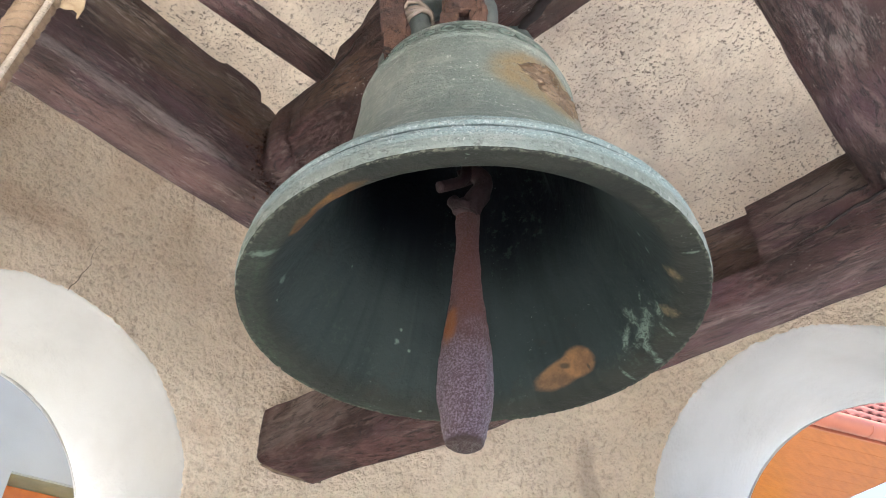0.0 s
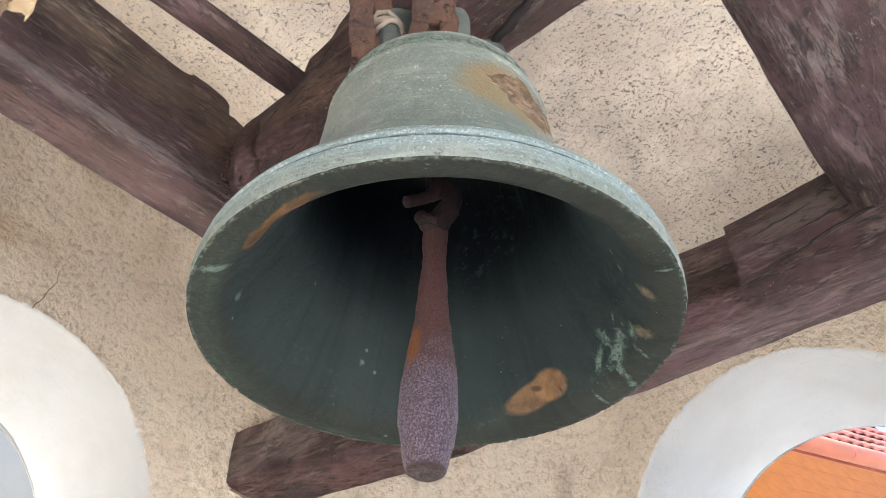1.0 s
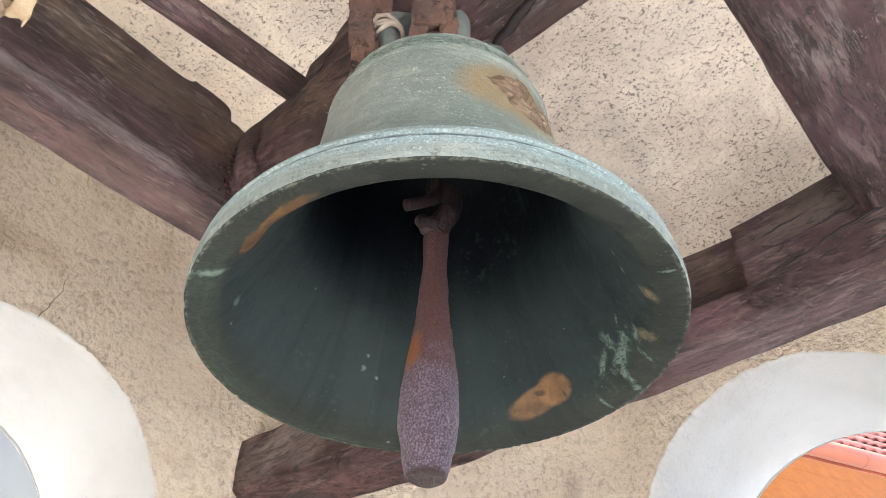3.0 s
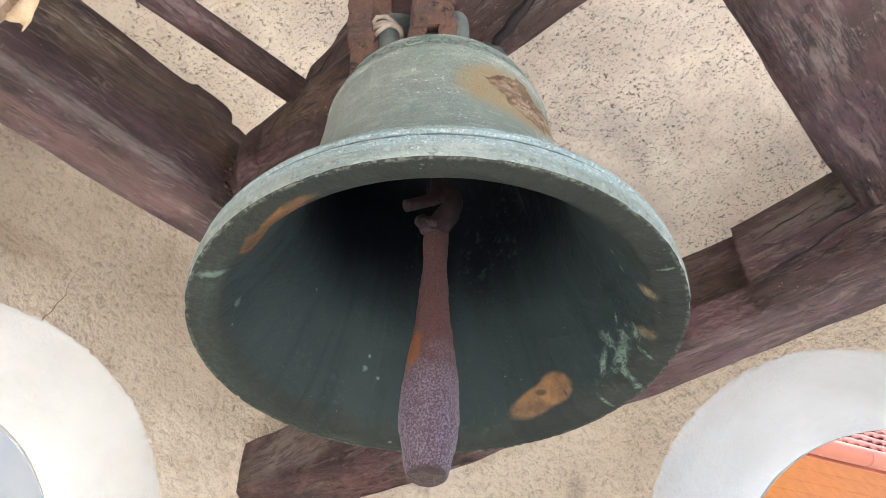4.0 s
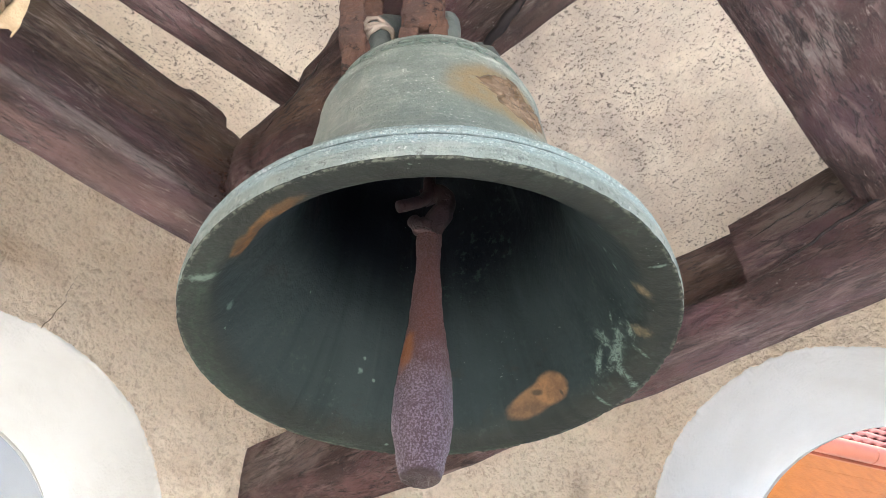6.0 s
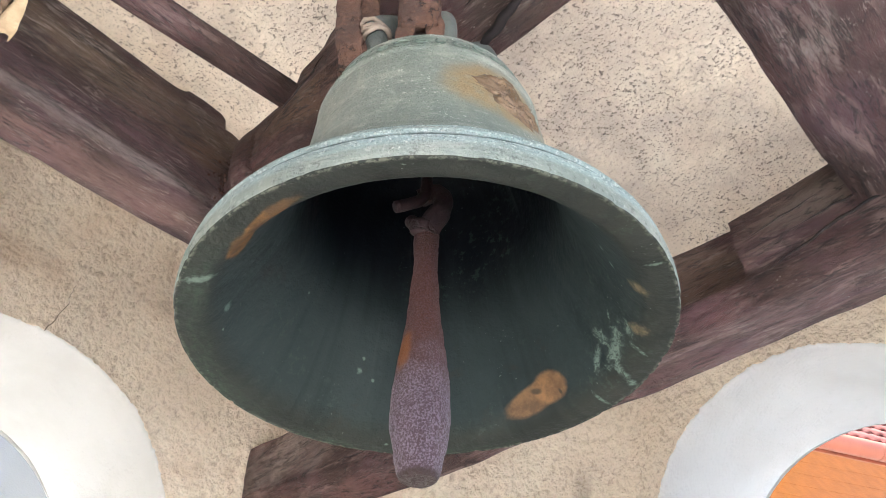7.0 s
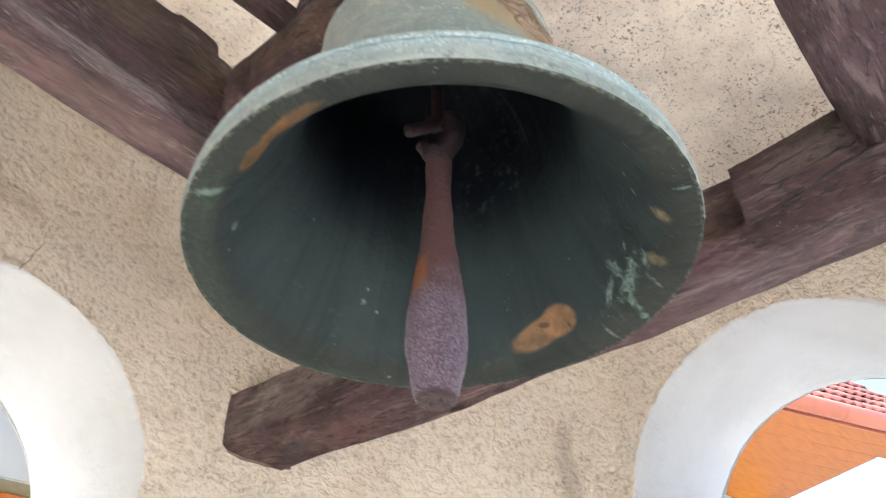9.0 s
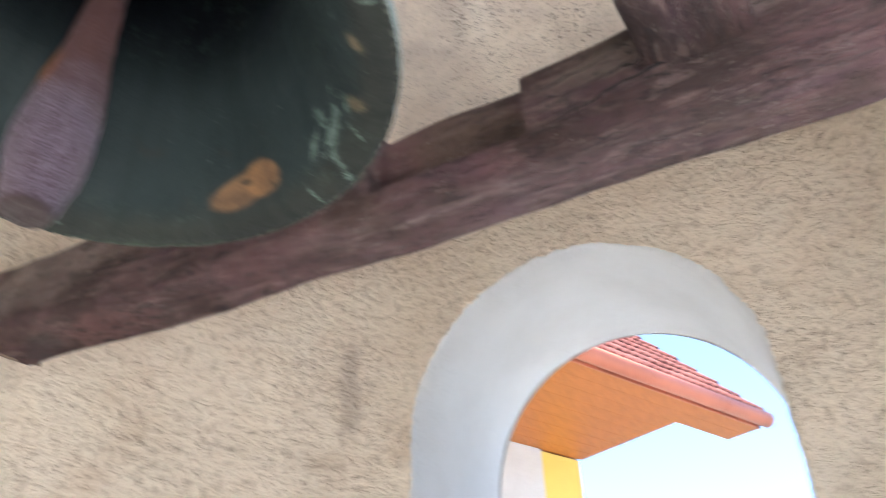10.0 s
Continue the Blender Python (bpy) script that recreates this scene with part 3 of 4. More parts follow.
def smooth_profile(pts, n):
    """Catmull-Rom through the points, n steps a span."""
    out = []
    p = [pts[0]] + list(pts) + [pts[-1]]
    for i in range(1, len(p) - 2):
        for k in range(n):
            t = k / n
            out.append(tuple(0.5 * (2 * p[i][c] + (p[i + 1][c] - p[i - 1][c]) * t + (2 * p[i - 1][c] - 5 * p[i][c] + 4 * p[i + 1][c] - p[i + 2][c]) * t * t
                             + (3 * p[i][c] - p[i - 1][c] - 3 * p[i + 1][c] + p[i + 2][c]) * t ** 3) for c in range(len(p[i]))))
    out.append(tuple(pts[-1]))
    return out


def roughen(bm, amount, size, seed=0.0, axis=None):
    """Moves the points about by noise; along axis the noise is drawn out."""
    for v in bm.verts:
        q = v.co / size
        if axis is not None:
            q[axis] *= 0.25
        v.co += noise.noise_vector(q + Vector((seed, seed * 1.7, seed * 0.3))) * amount


def beam(rings_of, stations, sub, amount, seed, axis, material, name):
    """A hewn timber: rings_of(s) gives its corner points at a station; the sides are cut finely and roughened."""
    rings = []
    for s in smooth_stations(stations, sub):
        c = [Vector(p) for p in rings_of(s)]
        ring = []
        for i, p in enumerate(c):
            q = c[(i + 1) % len(c)]
            for k in (0.0, 0.06, 0.25, 0.5, 0.75, 0.94):
                ring.append(p.lerp(q, k))
        mid = sum(ring, Vector()) / len(ring)
        rings.append([mid + (p - mid) * (0.985 if i % 6 == 0 else 1.0) for i, p in enumerate(ring)])
    bm = loft(rings)
    roughen(bm, amount, 0.10, seed, axis)
    roughen(bm, amount * 0.35, 0.025, seed + 3, axis)
    return link(name, bm, material)


def smooth_stations(rows, step):
    """Rows of numbers, the first the place along the beam, cut to even steps, straight between rows."""
    out = []
    for a, b in zip(rows, rows[1:]):
        n = max(1, round(abs(b[0] - a[0]) / step))
        for k in range(n):
            out.append(tuple(a[c] + (b[c] - a[c]) * k / n for c in range(len(a))))
    out.append(rows[-1])
    return out


# ---- the belfry: an eight-sided tower with a low vault ----
HALF, THICK, TOP = 1.76, 0.71, 4.05
SIDE = HALF * math.tan(math.pi / 8)
ARCH_Z = 2.45


def wall_frame(k):
    """Out, along, origin of side k (0: +y, then turning to -x)."""
    a = math.pi / 2 + k * math.pi / 4
    out = Vector((math.cos(a), math.sin(a), 0))
    return out, Vector((-out.y, out.x, 0)), Vector((CX, CY, 0))


def corner_soft(k, u):
    """How far the plaster is rounded inwards in the corner that u comes near."""
    reach = 0.10 if (k, u > 0) in ((0, True), (1, False)) else 0.26
    return 0.2 * reach * max(0.0, 1 - (SIDE - abs(u)) / reach) ** 2


def wall_point(k, u, z, depth=0.0, wob=True):
    out, along, o = wall_frame(k)
    p = o + along * u + out * (HALF + depth) + Vector((0, 0, z))
    if wob:
        inward = (o + Vector((0, 0, z)) - p).normalized()
        p += inward * corner_soft(k, u)
        p += inward * (noise.noise(p * 2.2) * 0.018 + noise.noise(p * 9.0) * 0.005 + noise.noise(p * 34.0) * 0.0028)
    return p


def arch_outline(n, r, shift, spring):
    """Half-round head on two straight jambs, from floor to floor; (u, z) pairs."""
    pts = []
    for i in range(n + 1):
        s = i / n
        if s < 0.3:
            pts.append((shift - r, s / 0.3 * spring))
        elif s > 0.7:
            pts.append((shift + r, (1 - s) / 0.3 * spring))
        else:
            a = math.pi * (1 - (s - 0.3) / 0.4)
            pts.append((shift + r * math.cos(a), spring + r * math.sin(a)))
    return pts


def edge_outline(n):
    """The wall's own border, matched to arch_outline."""
    pts = []
    for i in range(n + 1):
        s = i / n
        if s < 0.3:
            pts.append((-SIDE, s / 0.3 * ARCH_Z))
        elif s > 0.7:
            pts.append((SIDE, (1 - s) / 0.3 * ARCH_Z))
        else:
            a = math.pi * (1 - (s - 0.3) / 0.4)
            c, d = math.cos(a), math.sin(a)
            f = min(SIDE / max(abs(c), 1e-6), (TOP - ARCH_Z) / max(d, 1e-6))
            pts.append((f * c, ARCH_Z + f * d))
    return pts


def arched_wall(k, name, label):
    n, m = 760, 30
    # sides 3 to 7 are unseen; their arches are sized to steer the light
    r, shift, spring = {0: (0.568, 0.038, 2.44), 2: (0.582, -0.003, 2.485), 3: (0.42, 0.0, 1.75), 4: (0.38, 0.0, 1.7), 5: (0.71, 0.0, 2.95), 6: (0.715, 0.0, 3.2), 7: (0.54, -0.14, 2.45)}.get(k, (0.60, 0.0, 2.45))
    ins, outs = arch_outline(n, r, shift, spring), edge_outline(n)
    out, along, o = wall_frame(k)

    def lip(u, z, g):
        """The outline widened by g and frayed where plaster meets whitewash."""
        a = Vector((u - shift, max(z - spring, 0.0))).normalized()
        q = o + along * u + Vector((0, 0, z))
        e = g + 0.005 * noise.noise(q * 22.0) + 0.005 * noise.noise(q * 60.0) + 0.004 * noise.noise(q * 130.0) + 0.006 * noise.noise(q * 7.0)
        return u + a.x * e, z + a.y * e

    bm = bmesh.new()
    rows = []
    for j in range(m + 1):
        f = (j / m) ** 1.3
        row = []
        for (u0, z0), (u1, z1) in zip(ins, outs):
            u0, z0 = lip(u0, z0, 0.010)
            row.append(bm.verts.new(wall_point(k, u0 + (u1 - u0) * f, z0 + (z1 - z0) * f)))
        rows.append(row)
    for a, b in zip(rows, rows[1:]):
        for i in range(n):
            bm.faces.new((a[i], a[i + 1], b[i + 1], b[i]))
    inner = tagged(link(name, bm, M_STUCCO), label, "wall", kind="structure")
    # whitewashed reveal, its inner edge soft and uneven
    bm = bmesh.new()
    rows = []
    for d, g in ((0.0, 0.010), (0.006, 0.004), (0.02, 0.0), (0.05, 0), (0.12, 0), (0.22, 0), (0.34, 0), (0.46, 0), (0.58, 0), (0.68, 0), (THICK - 0.02, 0.0), (THICK, 0.012), (THICK + 0.01, 0.04)):
        row = []
        for u, z in ins:
            q = o + along * u + Vector((0, 0, z))
            if d < 0.01:
                p = wall_point(k, *lip(u, z, g)) + out * d
            else:
                a = Vector((u - shift, max(z - spring, 0.0))).normalized()
                e = g + 0.010 * noise.noise(q * 3.0 + out * d * 3) + 0.003 * noise.noise(q * 14.0 + out * d * 14)
                p = wall_point(k, u + a.x * e, z + a.y * e, d, False)
            row.append(bm.verts.new(p))
        rows.append(row)
    for a, b in zip(rows, rows[1:]):
        for i in range(n):
            bm.faces.new((a[i], a[i + 1], b[i + 1], b[i]))
    part("arch_reveal", bm, M_WHITE, inner, "whitewashed plaster arch reveal with soft uneven edge")
    # outer skin
    bm = bmesh.new()
    rows = []
    wide = (HALF + THICK) * math.tan(math.pi / 8)
    for j in (0, 1):
        row = []
        for (u0, z0), (u1, z1) in zip(ins, outs):
            u, z = (u0, z0) if j == 0 else (u1 * wide / SIDE, z1 if z1 < TOP - 0.01 else 4.8)
            row.append(bm.verts.new(wall_point(k, u, z, THICK, False)))
        rows.append(row)
    for i in range(n):
        bm.faces.new((rows[0][i], rows[0][i + 1], rows[1][i + 1], rows[1][i]))
    part("outer_face", bm, M_WHITE, inner, smooth=False)
    return inner


def plain_wall(k, name, label):
    n, m = 80, 150
    bm = bmesh.new()
    rows = [[bm.verts.new(wall_point(k, -SIDE + 2 * SIDE * i / n, TOP * j / m)) for i in range(n + 1)] for j in range(m + 1)]
    for a, b in zip(rows, rows[1:]):
        for i in range(n):
            bm.faces.new((a[i], a[i + 1], b[i + 1], b[i]))
    inner = tagged(link(name, bm, M_STUCCO), label, "wall", kind="structure")
    wide = (HALF + THICK) * math.tan(math.pi / 8)
    bm = bmesh.new()
    bm.faces.new([bm.verts.new(wall_point(k, u, z, THICK, False)) for u, z in ((-wide, 0), (wide, 0), (wide, 4.8), (-wide, 4.8))])
    part("outer_face", bm, M_WHITE, inner, smooth=False)
    return inner


# all sides but 1 are arched; the unseen ones only admit light
for k in range(8):
    if k != 1:
        arched_wall(k, "wall_arched_%d" % (k + 1), "tan rough stucco wall pierced by a round arch")
    else:
        plain_wall(k, "wall_plain", "tan rough stucco corner wall of the belfry")


crack = [(0.749, 3.075), (0.757, 3.10), (0.768, 3.127), (0.776, 3.16), (0.789, 3.204), (0.784, 3.24), (0.789, 3.275), (0.797, 3.333)]
pts = []
for (ya, za), (yb, zb) in zip(crack, crack[1:]):
    for i in range(5):
        y, z = ya + (yb - ya) * i / 5, za + (zb - za) * i / 5
        pts.append(wall_point(2, CY - y + 0.006 * noise.noise(Vector((0, y * 60, z * 60))), z))
part("crack", tube(pts, [0.0017 * (1 - i / len(pts)) + 0.0004 for i in range(len(pts))], 6), M_CRACK, bpy.data.objects["wall_arched_3"], "thin dark crack")


def vault():
    """A barrel vault springing from the walls on either side."""
    n, m = 150, 150
    reach = HALF + 0.03
    bm = bmesh.new()
    rows = []
    for j in range(m + 1):
        a = math.pi * j / m
        y = CY - reach * math.cos(a)
        row = []
        for i in range(n + 1):
            x = CX - reach + 2 * reach * i / n
            g = min(1.0, max(0.0, (-1.35 - x) / 0.9))
            p = Vector((x, y, 3.20 + (0.37 + 0.36 * g * g * (3 - 2 * g)) * math.sin(a)))
            p.z += (noise.noise(p * 1.8) * 0.02 + noise.noise(p * 8.0) * 0.006 + noise.noise(p * 30.0) * 0.002) * math.sin(a)
            row.append(bm.verts.new(p))
        rows.append(row)
    for a, b in zip(rows, rows[1:]):
        for i in range(n):
            bm.faces.new((a[i], a[i + 1], b[i + 1], b[i]))
    return tagged(link("ceiling", bm, M_VAULT), "pale speckled plaster vault over the belfry", "ceiling", kind="structure")


vault()
cap = tagged(link("roof_cap", revolve([(2.85, 4.8), (2.7, 4.92), (0.0, 5.8)], 8), M_TILE, smooth=False), "low red tiled cap of the belfry", "roof", kind="structure")
reach = (HALF + 0.35) / math.cos(math.pi / 8)
octagon = [(CX + reach * math.cos(math.pi / 8 + k * math.pi / 4), CY + reach * math.sin(math.pi / 8 + k * math.pi / 4)) for k in range(8)]
tagged(link("floor", loft([[(x, y, h) for x, y in octagon] for h in (-0.1, 0.02)]), M_PAVING, smooth=False), "worn buff flagstone floor of the belfry", "floor", kind="structure")
# pale slab added out of view to bounce sunlight onto walls and vault
tagged(link("terrace", box((-2.55, -2.4, -0.2), (16.0, 7.0, 0.0)), M_BOUNCE, smooth=False), "unseen pale slab added to bounce sunlight into the belfry", "terrace", kind="structure")
gm = bmesh.new()
gm.faces.new([gm.verts.new(p) for p in ((-900, -900, -0.21), (900, -900, -0.21), (900, 900, -0.21), (-900, 900, -0.21))])
tagged(link("ground", gm, M_GROUND, smooth=False), "grey dusty open ground round the belfry", "ground", kind="structure")


# ---- the bell frame ----
def cross_ring(s):
    x, yf, yu, yb, zf, zb, zt = s
    ch = 0.018
    return [(x, yf, zf + ch), (x, yf + ch, zf), (x, yb, zb), (x, yb, zt), (x, yu + 0.03, zt + 0.004), (x, yu, zt - 0.015), (x, yu, zf + 0.062), (x, yf, zf + 0.058)]


CROSS = [(-2.35, 1.545, 1.545, 1.71, 2.71, 2.645, 2.925), (-1.9, 1.54, 1.54, 1.70, 2.66, 2.62, 2.90), (-1.45, 1.53, 1.53, 1.69, 2.60, 2.58, 2.87), (-0.725, 1.525, 1.525, 1.69, 2.575, 2.57, 2.85),
         (-0.718, 1.525, 1.525, 1.69, 2.575, 2.57, 2.85), (-0.712, 1.52, 1.585, 1.69, 2.575, 2.57, 2.85), (-0.5, 1.515, 1.585, 1.69, 2.572, 2.57, 2.858), (-0.326, 1.515, 1.585, 1.69, 2.57, 2.57, 2.85),
         (-0.32, 1.51, 1.515, 1.69, 2.57, 2.57, 2.825), (-0.05, 1.505, 1.505, 1.69, 2.57, 2.57, 2.835), (0.4, 1.505, 1.505, 1.695, 2.57, 2.57, 2.82), (1.3, 1.50, 1.50, 1.70, 2.56, 2.56, 2.80)]
far_cross = beam(cross_ring, CROSS, 0.02, 0.010, 1.0, 0, M_WOOD_X, "cross_beam")
tagged(far_cross, "weathered brown-violet timber cross beam set into the wall", "beam", "timbers of the bell frame")


# dark tube laid round the beam end in place of the gap's shade
gap = [(-2.13, 1.64, 2.93), (-2.20, 1.575, 2.925), (-2.213, 1.556, 2.85), (-2.222, 1.55, 2.76), (-2.222, 1.548, 2.705), (-2.17, 1.60, 2.672), (-2.10, 1.665, 2.645), (-2.05, 1.72, 2.635)]
pts = [Vector(p) + noise.noise_vector(Vector(p) * 23) * 0.006 for p in smooth_profile(gap, 6)]
part("gap_shade", tube(pts, [0.006 + 0.006 * abs(noise.noise(p * 15)) for p in pts], 8), M_CRACK, far_cross, "dark strip in place of the shaded gap at the plaster")


def near_ring(s):
    return [(s[0], -0.21, 2.57), (s[0], -0.04, 2.57), (s[0], -0.04, 2.82), (s[0], -0.21, 2.82)]


tagged(beam(near_ring, [(-2.2,), (1.1,)], 0.05, 0.008, 5.0, 0, M_WOOD_X, "cross_beam"), "weathered brown-violet timber cross beam set into the wall", "beam", "timbers of the bell frame")


def left_ring(s):
    y, zt, zb = s
    return [(-1.15, y, zb), (-1.035, y, zb + 0.01), (-1.03, y, zb + 0.05), (-1.03, y, zt - 0.02), (-1.05, y, zt), (-1.15, y, zt)]


LEFT = [(-0.95, 2.96, 2.665), (0.1, 2.96, 2.665), (0.455, 2.965, 2.665), (0.475, 2.968, 2.665), (0.48, 2.978, 2.665), (0.52, 2.98, 2.665), (0.565, 2.972, 2.665), (0.578, 2.962, 2.665), (0.584, 2.93, 2.665), (0.60, 2.932, 2.665), (0.635, 2.918, 2.665), (0.645, 2.85, 2.665), (0.66, 2.79, 2.665), (0.84, 2.79, 2.665), (0.90, 2.94, 2.665), (1.53, 2.94, 2.665)]
tagged(beam(left_ring, LEFT, 0.02, 0.009, 9.0, 1, M_WOOD_L, "bearer_beam"), "weathered violet-brown bearer timber with a broken notch", "beam", "timbers of the bell frame")


def right_ring(s):
    y, zt, zb = s
    return [(0.16, y, zb), (-0.03, y, zb), (-0.06, y, zb + 0.02), (-0.06, y, zt - 0.02), (-0.045, y, zt), (0.16, y, zt)]


RIGHT = [(-0.9, 2.86, 2.69), (0.62, 2.86, 2.69), (0.66, 2.79, 2.69), (0.84, 2.79, 2.69), (0.88, 2.86, 2.69), (1.2, 2.86, 2.685), (1.512, 2.85, 2.675)]
tagged(beam(right_ring, RIGHT, 0.02, 0.010, 13.0, 1, M_WOOD_Y, "bearer_beam"), "cracked dark violet-brown bearer timber joined to the cross beam", "beam", "timbers of the bell frame")


# ---- the headstock ----
def head_ring(s):
    x, zb, zt, yf, yb = s
    return [(x, yf + 0.03, zb), (x, yb - 0.02, zb), (x, yb, zb + 0.03), (x, yb, zt), (x, yf + 0.02, zt), (x, yf, zt - 0.03), (x, yf, zb + 0.04)]


half = [(-1.055, 2.74, 2.80, 0.63, 0.77), (-1.025, 2.70, 2.845, 0.605, 0.79), (-0.965, 2.69, 2.89, 0.60, 0.80), (-0.89, 2.71, 2.89, 0.60, 0.80), (-0.815, 2.74, 2.88, 0.60, 0.80), (-0.79, 2.76, 2.955, 0.60, 0.80), (-0.727, 2.79, 2.97, 0.60, 0.80), (-0.695, 2.795, 3.02, 0.60, 0.80), (-0.62, 2.80, 3.10, 0.60, 0.80), (BX, 2.80, 3.13, 0.60, 0.80)]
HEAD = half + [(-0.4, 2.80, 3.12, 0.60, 0.80), (-0.2, 2.80, 3.0, 0.60, 0.80), (-0.07, 2.80, 2.92, 0.61, 0.79), (-0.02, 2.82, 2.88, 0.63, 0.77)]
head = beam(head_ring, HEAD, 0.015, 0.010, 21.0, 0, M_WOOD_H, "headstock")
tagged(head, "arched dark red-brown timber headstock carrying the bell", "headstock")
part("lever_rod", tube([(-0.83, 0.625, 2.875), (-0.83, 0.35, 2.842), (-0.83, -0.02, 2.80)], 0.031, 20), M_ROD, head, "brown-violet painted round lever rod")


def iron_plate(pts, w, t, seed, name, label):
    """A flat iron bar, bent along points, w wide and t thick, eaten by rust."""
    rings = []
    ps = [Vector(p) for p in smooth_profile(pts, 14)]
    for i, p in enumerate(ps):
        d = (ps[min(i + 1, len(ps) - 1)] - ps[max(i - 1, 0)]).normalized()
        a = (SIDEWAYS - d * SIDEWAYS.dot(d)).normalized()
        b = d.cross(a)
        ring = []
        for k in range(16):
            f = 2 * math.pi * k / 16
            c, q = math.cos(f), math.sin(f)
            ring.append(p + a * (w / 2) * math.copysign(abs(c) ** 0.35, c) + b * (t / 2) * math.copysign(abs(q) ** 0.35, q))
        rings.append(ring)
    bm = loft(rings)
    roughen(bm, 0.005, 0.04, seed)
    roughen(bm, 0.0025, 0.012, seed + 2)
    return part(name, bm, M_IRON, head, label)


SIDEWAYS, FORWARD = Vector((0.787, 0.617, 0)), Vector((0.617, -0.787, 0))


def crown(side, fwd, z):
    return tuple(Vector((BX, BY, z)) + SIDEWAYS * side + FORWARD * fwd)


def collar():
    """A worn wooden band round the headstock's end, where it lies on the bearer."""
    rings = []
    for x, g in ((-0.985, 0.0), (-0.98, 0.014), (-0.965, 0.018), (-0.945, 0.018), (-0.93, 0.012), (-0.925, 0.0)):
        ring = []
        for k in range(32):
            f = 2 * math.pi * k / 32
            c, q = math.cos(f), math.sin(f)
            ring.append(Vector((x, 0.70 + (0.098 + g) * math.copysign(abs(c) ** 0.6, c), 2.775 + (0.083 + g) * math.copysign(abs(q) ** 0.6, q))))
        rings.append(ring)
    bm = loft(rings)
    roughen(bm, 0.006, 0.05, 31)
    part("collar", bm, M_WOOD_H, head, "worn wooden end band")


collar()
iron_plate([crown(-0.112, 0.115, 2.60), crown(-0.120, 0.122, 2.68), crown(-0.128, 0.125, 2.76), crown(-0.138, 0.125, 2.95), crown(-0.142, 0.12, 3.1)], 0.046, 0.014, 1.0, "strap", "rusty red flat iron strap")
iron_plate([crown(-0.082, 0.098, 2.62), crown(-0.088, 0.108, 2.70), crown(-0.094, 0.112, 2.78), crown(-0.10, 0.115, 2.95), crown(-0.105, 0.11, 3.1)], 0.040, 0.012, 6.0, "strap", "rusty red flat iron strap")
iron_plate([crown(-0.028, 0.135, 2.66), crown(-0.022, 0.15, 2.74), crown(-0.018, 0.15, 2.90), crown(-0.02, 0.14, 3.1)], 0.03, 0.018, 2.0, "strap", "rusty red flat iron strap")
iron_plate([crown(0.026, 0.135, 2.665), crown(0.022, 0.15, 2.74), crown(0.018, 0.15, 2.90), crown(0.02, 0.14, 3.1)], 0.028, 0.016, 3.0, "strap", "rusty red flat iron strap")
iron_plate([crown(0.0, 0.150, 2.70), crown(0.0, 0.160, 2.76), crown(0.0, 0.158, 2.9), crown(0.0, 0.15, 3.1)], 0.064, 0.02, 4.0, "clamp_plate", "flaking rusty clamp plate")
for k in range(4):
    wide = 0.0228 + 0.002 * (k % 2)
    bm = tube([crown(-0.079 + wide * math.cos(f) - 0.002 * k, 0.112 + wide * math.sin(f), 2.735 + k * 0.0075 + 0.007 * math.sin(f * 2 + k * 1.3)) for f in [2 * math.pi * i / 18 for i in range(19)]], 0.0042, 8)
    roughen(bm, 0.003, 0.012, k * 3.0)
    part("binding", bm, M_CLOTH, head, "frayed pale cloth binding")


def split_line(pts, width, parent):
    """A dark split in the timber: a sunken sliver along pts, widest in the middle."""
    ps = [Vector(p) for p in pts]
    path = []
    for a, b in zip(ps, ps[1:]):
        for i in range(8):
            p = a.lerp(b, i / 8)
            path.append(p + noise.noise_vector(p * 40) * 0.004)
    path.append(ps[-1])
    n = len(path)
    part("split", tube(path, [max(0.0004, width * math.sin(math.pi * (i + 0.3) / n)) for i in range(n)], 6), M_SPLIT, parent, "dark open split")


for pts, w in (([(-0.27, 1.506, 2.628), (-0.10, 1.499, 2.665), (0.12, 1.497, 2.70)], 0.004), ([(-0.20, 1.505, 2.70), (0.0, 1.499, 2.712), (0.25, 1.497, 2.745)], 0.003), ([(-0.30, 1.51, 2.735), (-0.12, 1.502, 2.755)], 0.002), ([(-1.75, 1.53, 2.74), (-1.3, 1.522, 2.70)], 0.003)):
    split_line(pts, w, far_cross)
for pts, w in (([(-0.445, 0.752, 2.798), (-0.427, 0.742, 2.797), (-0.374, 0.730, 2.796), (-0.324, 0.713, 2.796), (-0.25, 0.69, 2.796)], 0.010), ([(-0.40, 0.66, 2.797), (-0.33, 0.65, 2.796)], 0.002), ([(-0.90, 0.60, 2.80), (-0.80, 0.598, 2.84), (-0.72, 0.598, 2.90)], 0.003)):
    split_line(pts, w, head)


# crumbs of rot and rust in the notch of the bearer
bm = bmesh.new()
for k in range(520):
    c = Vector((-1.03 + random.gauss(0, 0.006), random.gauss(0.645, 0.028), random.gauss(2.765, 0.035)))
    r = random.uniform(0.0015, 0.0048)
    q = bmesh.ops.create_icosphere(bm, subdivisions=1, radius=r)
    for v in q["verts"]:
        v.co = c + v.co * random.uniform(0.7, 1.25)
tagged(link("crumbs", bm, M_CRUMB, smooth=False), "dark brown crumbs of rotten wood in the bearer notch", "debris", kind="stuff")


